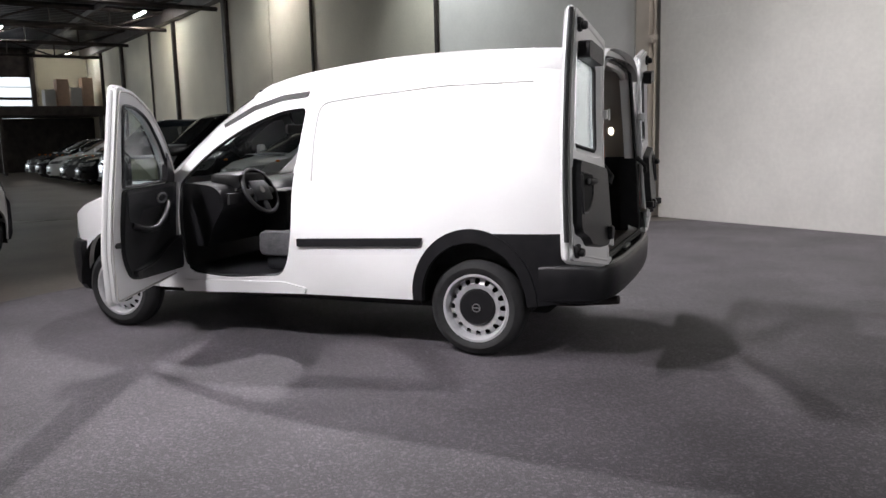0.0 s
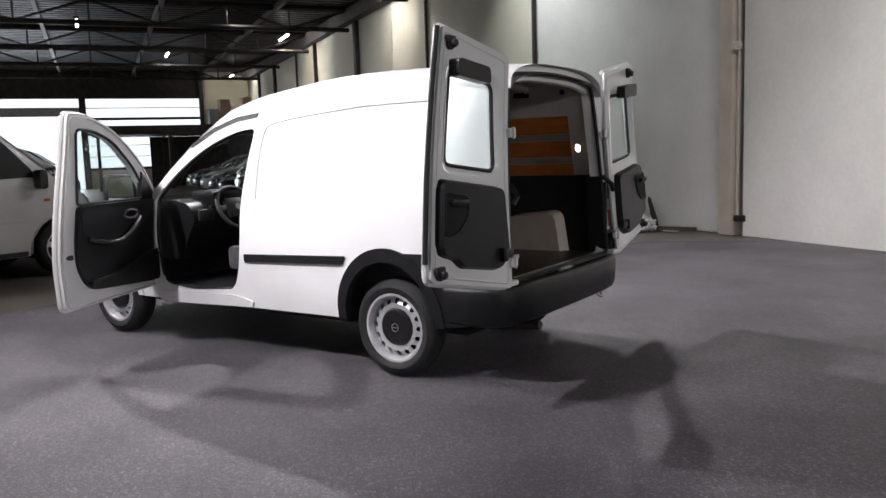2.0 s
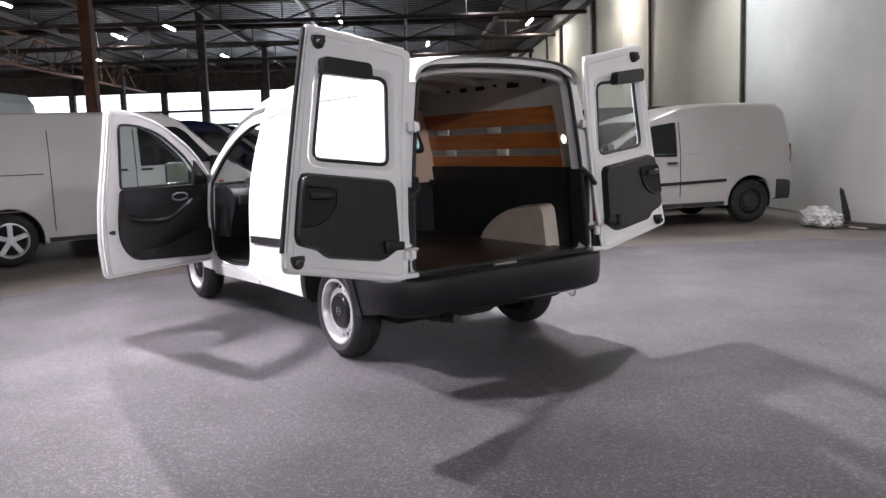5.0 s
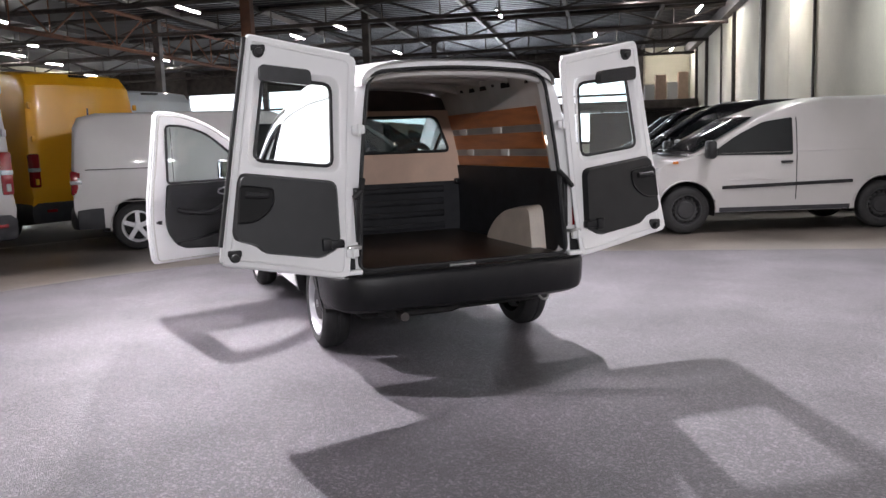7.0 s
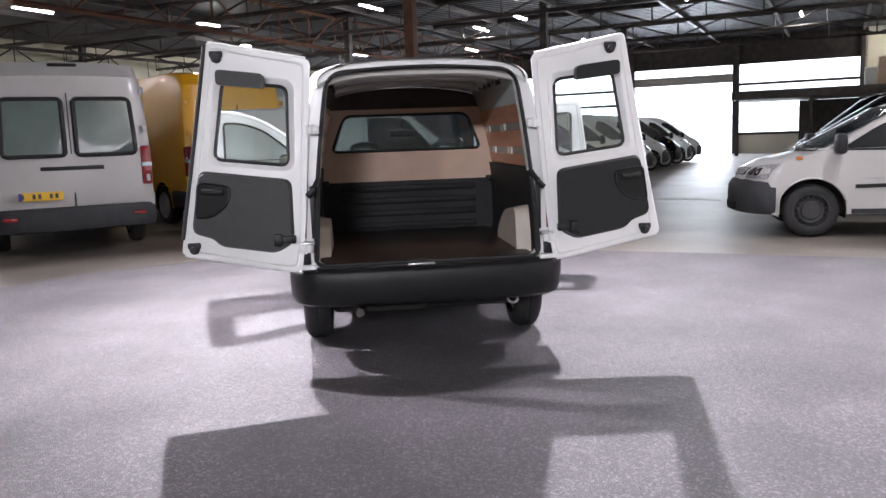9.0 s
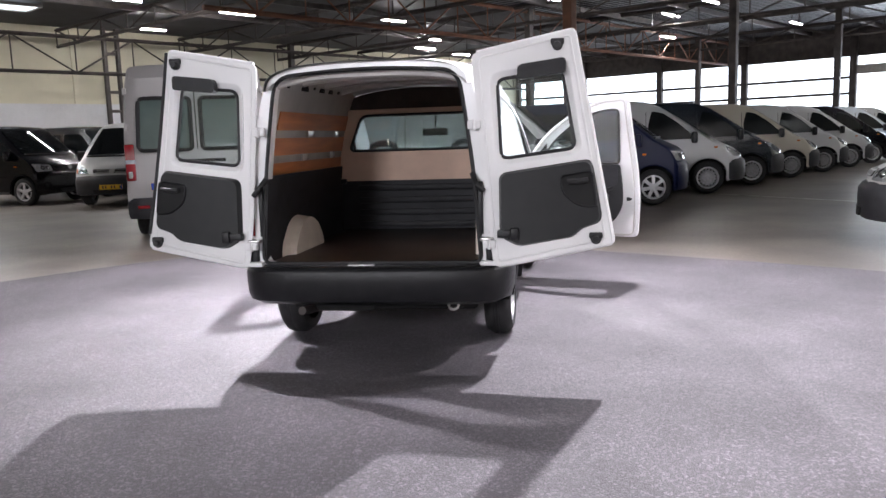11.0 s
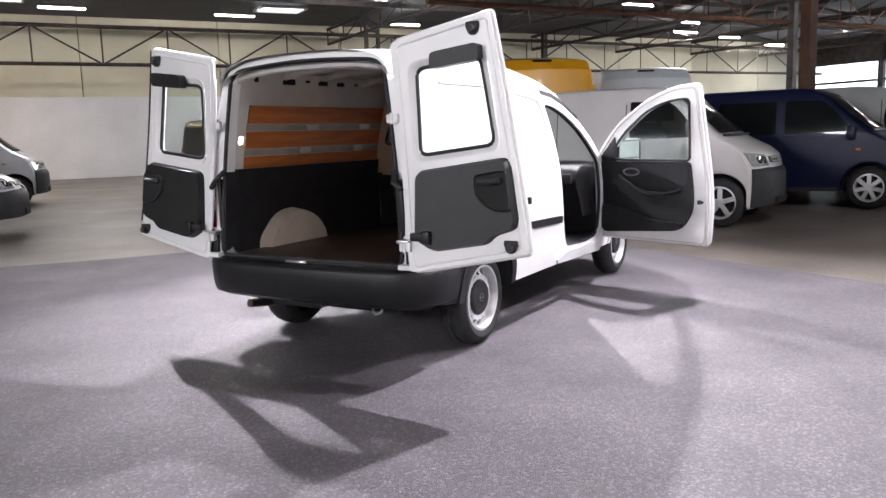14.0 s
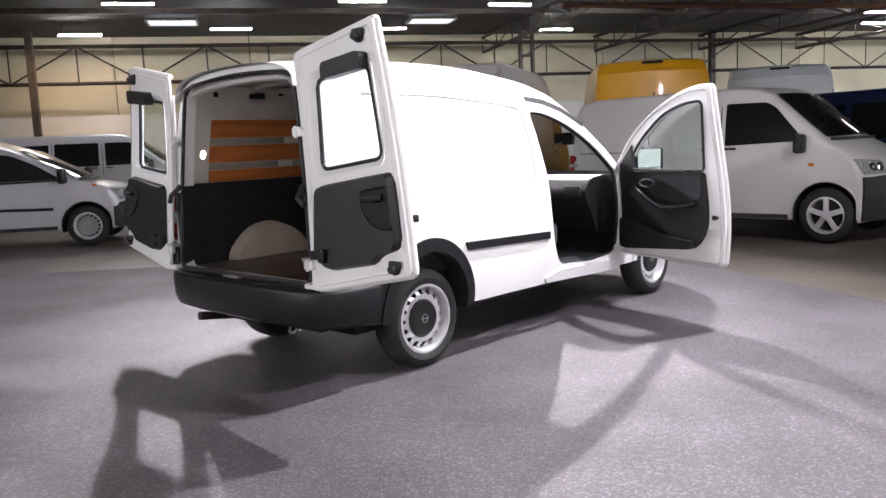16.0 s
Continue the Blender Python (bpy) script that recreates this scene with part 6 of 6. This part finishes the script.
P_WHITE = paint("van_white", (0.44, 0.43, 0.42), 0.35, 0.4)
# lighter copy of the van white, making up for weaker light on one van
P_LIGHTERWHITE = paint("lighter_van_white", (0.56, 0.55, 0.54), 0.35, 0.4)
P_YELLOW = paint("van_yellow", (0.85, 0.42, 0.015), 0.35, 0.5)
P_NAVY = mat("van_navy", (0.006, 0.010, 0.042), 0.38, 0, 0.03, 1.7, 0.01, 220, 0.12, fine=0.015, spec=0.25)
P_BLACK = mat("car_black", (0.004, 0.004, 0.006), 0.22, 0, 0.03, 1.7, 0.01, 220, 0.25, fine=0.015, spec=0.3)
P_SILVER = paint("van_silver", (0.58, 0.59, 0.60), 0.35, 0.5, 0.1)
P_SILVERBLUE = paint("van_blue_silver", (0.50, 0.51, 0.545), 0.32, 0.6, 0.25)
P_GREY = paint("car_grey", (0.10, 0.105, 0.115), 0.25, 0.9, 0.3)
P_BEIGE = paint("van_beige", (0.58, 0.54, 0.45), 0.35, 0.5, 0.1)
P_LIGHTBLUE = paint("van_pale_blue", (0.80, 0.87, 0.92), 0.35, 0.5)
P_DKGREEN = paint("van_dark_blue_grey", (0.015, 0.022, 0.032), 0.2, 0.9)

# the row that faces the aisle, noses staggered
vehicle("panel_van", pose(7.27, -1.0, 0, 0, 0, -92) @ Matrix.Diagonal((0.93, 0.93, 0.955, 1.0)), P_LIGHTERWHITE, "white panel van with grey bumper and silver alloy wheels", wheels="five")
vehicle("panel_van", pose(10.2, -2.65, 0, 0, 0, -94) @ Matrix.Diagonal((0.94, 0.94, 0.955, 1.0)), P_NAVY, "dark navy blue passenger van with alloy wheels", wheels="seven", windows=True, dark_bumper=False)
for x, y, p, lb in ((12.6, -3.92, P_SILVER, "silver van with sloping bonnet and grey bumper"), (15.0, -5.28, P_DKGREEN, "dark blue-grey van with sloping bonnet"), (17.3, -6.72, P_BEIGE, "pale beige van with sloping bonnet"), (19.6, -8.15, P_SILVER, "silver van with sloping bonnet and grey bumper"), (21.9, -9.58, P_SILVER, "silver van with sloping bonnet and grey bumper"), (24.2, -11.0, P_BLACK, "black van with sloping bonnet"), (26.5, -12.42, P_LIGHTBLUE, "pale blue van with sloping bonnet"), (28.8, -13.85, P_SILVER, "silver van with sloping bonnet and grey bumper")):
    vehicle("sloped_van", pose(x, y, 0, 0, 0, -92), p, lb, rims=M_STEELRIM)
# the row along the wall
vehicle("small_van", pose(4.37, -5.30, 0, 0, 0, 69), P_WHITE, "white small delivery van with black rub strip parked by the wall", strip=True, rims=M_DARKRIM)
base = Vector((4.7, -5.75, 0))
uu = Vector((math.cos(radians(-32.5)), math.sin(radians(-32.5)), 0))
for k, (kd, p, lb) in enumerate((("small_van", P_SILVER, "silver small van parked by the wall"), ("sloped_van", P_BLACK, "black van parked by the wall"), ("panel_van", P_BLACK, "black passenger van parked by the wall"), ("car", P_GREY, "dark grey car parked by the wall"), ("panel_van", P_DKGREEN, "dark passenger van parked by the wall"), ("car", P_BLACK, "black car parked by the wall"), ("car", P_GREY, "dark grey car parked by the wall"), ("car", P_SILVER, "silver car parked by the wall"), ("car", P_BLACK, "black car parked by the wall"), ("car", P_GREY, "dark grey car parked by the wall"))):
    q = base + uu * (2.55 * (k + 1))
    vehicle(kd, pose(q.x, q.y, 0, 0, 0, 56), p, lb, "car" if kd == "car" else "van", "five", kd == "panel_van", False)
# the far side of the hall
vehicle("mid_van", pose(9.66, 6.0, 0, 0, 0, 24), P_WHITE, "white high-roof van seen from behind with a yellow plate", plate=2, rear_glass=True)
vehicle("tall_van", pose(12.49, 5.17, 0, 0, 0, 36) @ Matrix.Scale(0.98, 4), P_YELLOW, "yellow high-roof van parked behind a white van", plate=0)
vehicle("tall_van", pose(15.38, 3.18, 0, 0, 0, 24) @ Matrix.Scale(0.94, 4), P_LIGHTBLUE, "pale blue high-roof van behind the row")
vehicle("small_van", pose(2.44, 9.26, 0, 0, 0, -34), P_SILVERBLUE, "silver-grey small van with steel wheels", strip=True, rims=M_STEELRIM)
vehicle("panel_van", pose(6.6, 14.6, 0, 0, 0, -34), P_SILVERBLUE, "silver passenger van with alloy wheels", wheels="five", windows=True)
vehicle("panel_van", pose(13.1, 12.0, 0, 0, 0, -98), P_BLACK, "shiny black passenger van facing the stand", wheels="five", windows=True, dark_bumper=False)
vehicle("sloped_van", pose(12.2, 9.45, 0, 0, 0, -168), P_SILVER, "silver van with amber indicators and a yellow plate", plate=1)
vehicle("panel_van", pose(15.9, 11.6, 0, 0, 0, -100), P_BLACK, "shiny black passenger van facing the stand", wheels="five", windows=True, dark_bumper=False)

# clutter by the pilaster
bag = thing("plastic_bag", "crumpled clear plastic bag lying by the wall", "bag", pose(1.62, -7.56, 0.0, 0, 0, -32.5))
bm = bmesh.new()
bmesh.ops.create_icosphere(bm, subdivisions=5, radius=0.5)
for v in bm.verts:
    nn = noise.noise(v.co * 4.0) * 0.30 + abs(noise.noise(v.co * 9.0)) * 0.22 + noise.noise(v.co * 23.0) * 0.04
    v.co = v.co * (1 + nn)
    v.co = Vector((v.co.x * 0.68, v.co.y * 0.40, max(0.0, (v.co.z + 0.36) * 0.30)))
part("bag", bm, M_BAG, bag, "", 20)
bm = bmesh.new()
for k in range(7):
    r = 0.050 * (1 - 0.09 * abs(k - 2))
    lathe(bm, [(r, 0.07 * k), (r * 0.9, 0.07 * k + 0.07)], "Z", 9, (0.012 * k, -0.006 * k, 0))
m_b = pose(1.42, -7.93, 0.0, 8, 4, 20)
for v in bm.verts:
    v.co = v.co * (1 + 0.12 * noise.noise(v.co * 18.0))
bmesh.ops.transform(bm, matrix=m_b, verts=bm.verts[:])
tagged(finish("bundle", bm, M_RUBBER), "dark rolled bundle leaning on the wall", "bundle")
bm = bmesh.new()
box(bm, (0, 0, 0.035), (0.62, 0.09, 0.06), 0.012, pose(1.02, -7.66, 0.0, 0, 0, -4))
box(bm, (0.05, 0.07, 0.02), (0.45, 0.06, 0.035), 0.01, pose(1.02, -7.66, 0.0, 0, 0, 6))
tagged(finish("dark_batten", bm, M_STEEL), "short dark battens lying on the floor by the wall", "batten")
bm = bmesh.new()
box(bm, (0, 0, 0.012), (0.26, 0.035, 0.02), 0.005, pose(1.06, -7.50, 0.0, 0, 0, -10))
tagged(finish("wood_lath", bm, M_PILASTER), "pale wooden lath lying beside dark battens", "lath")
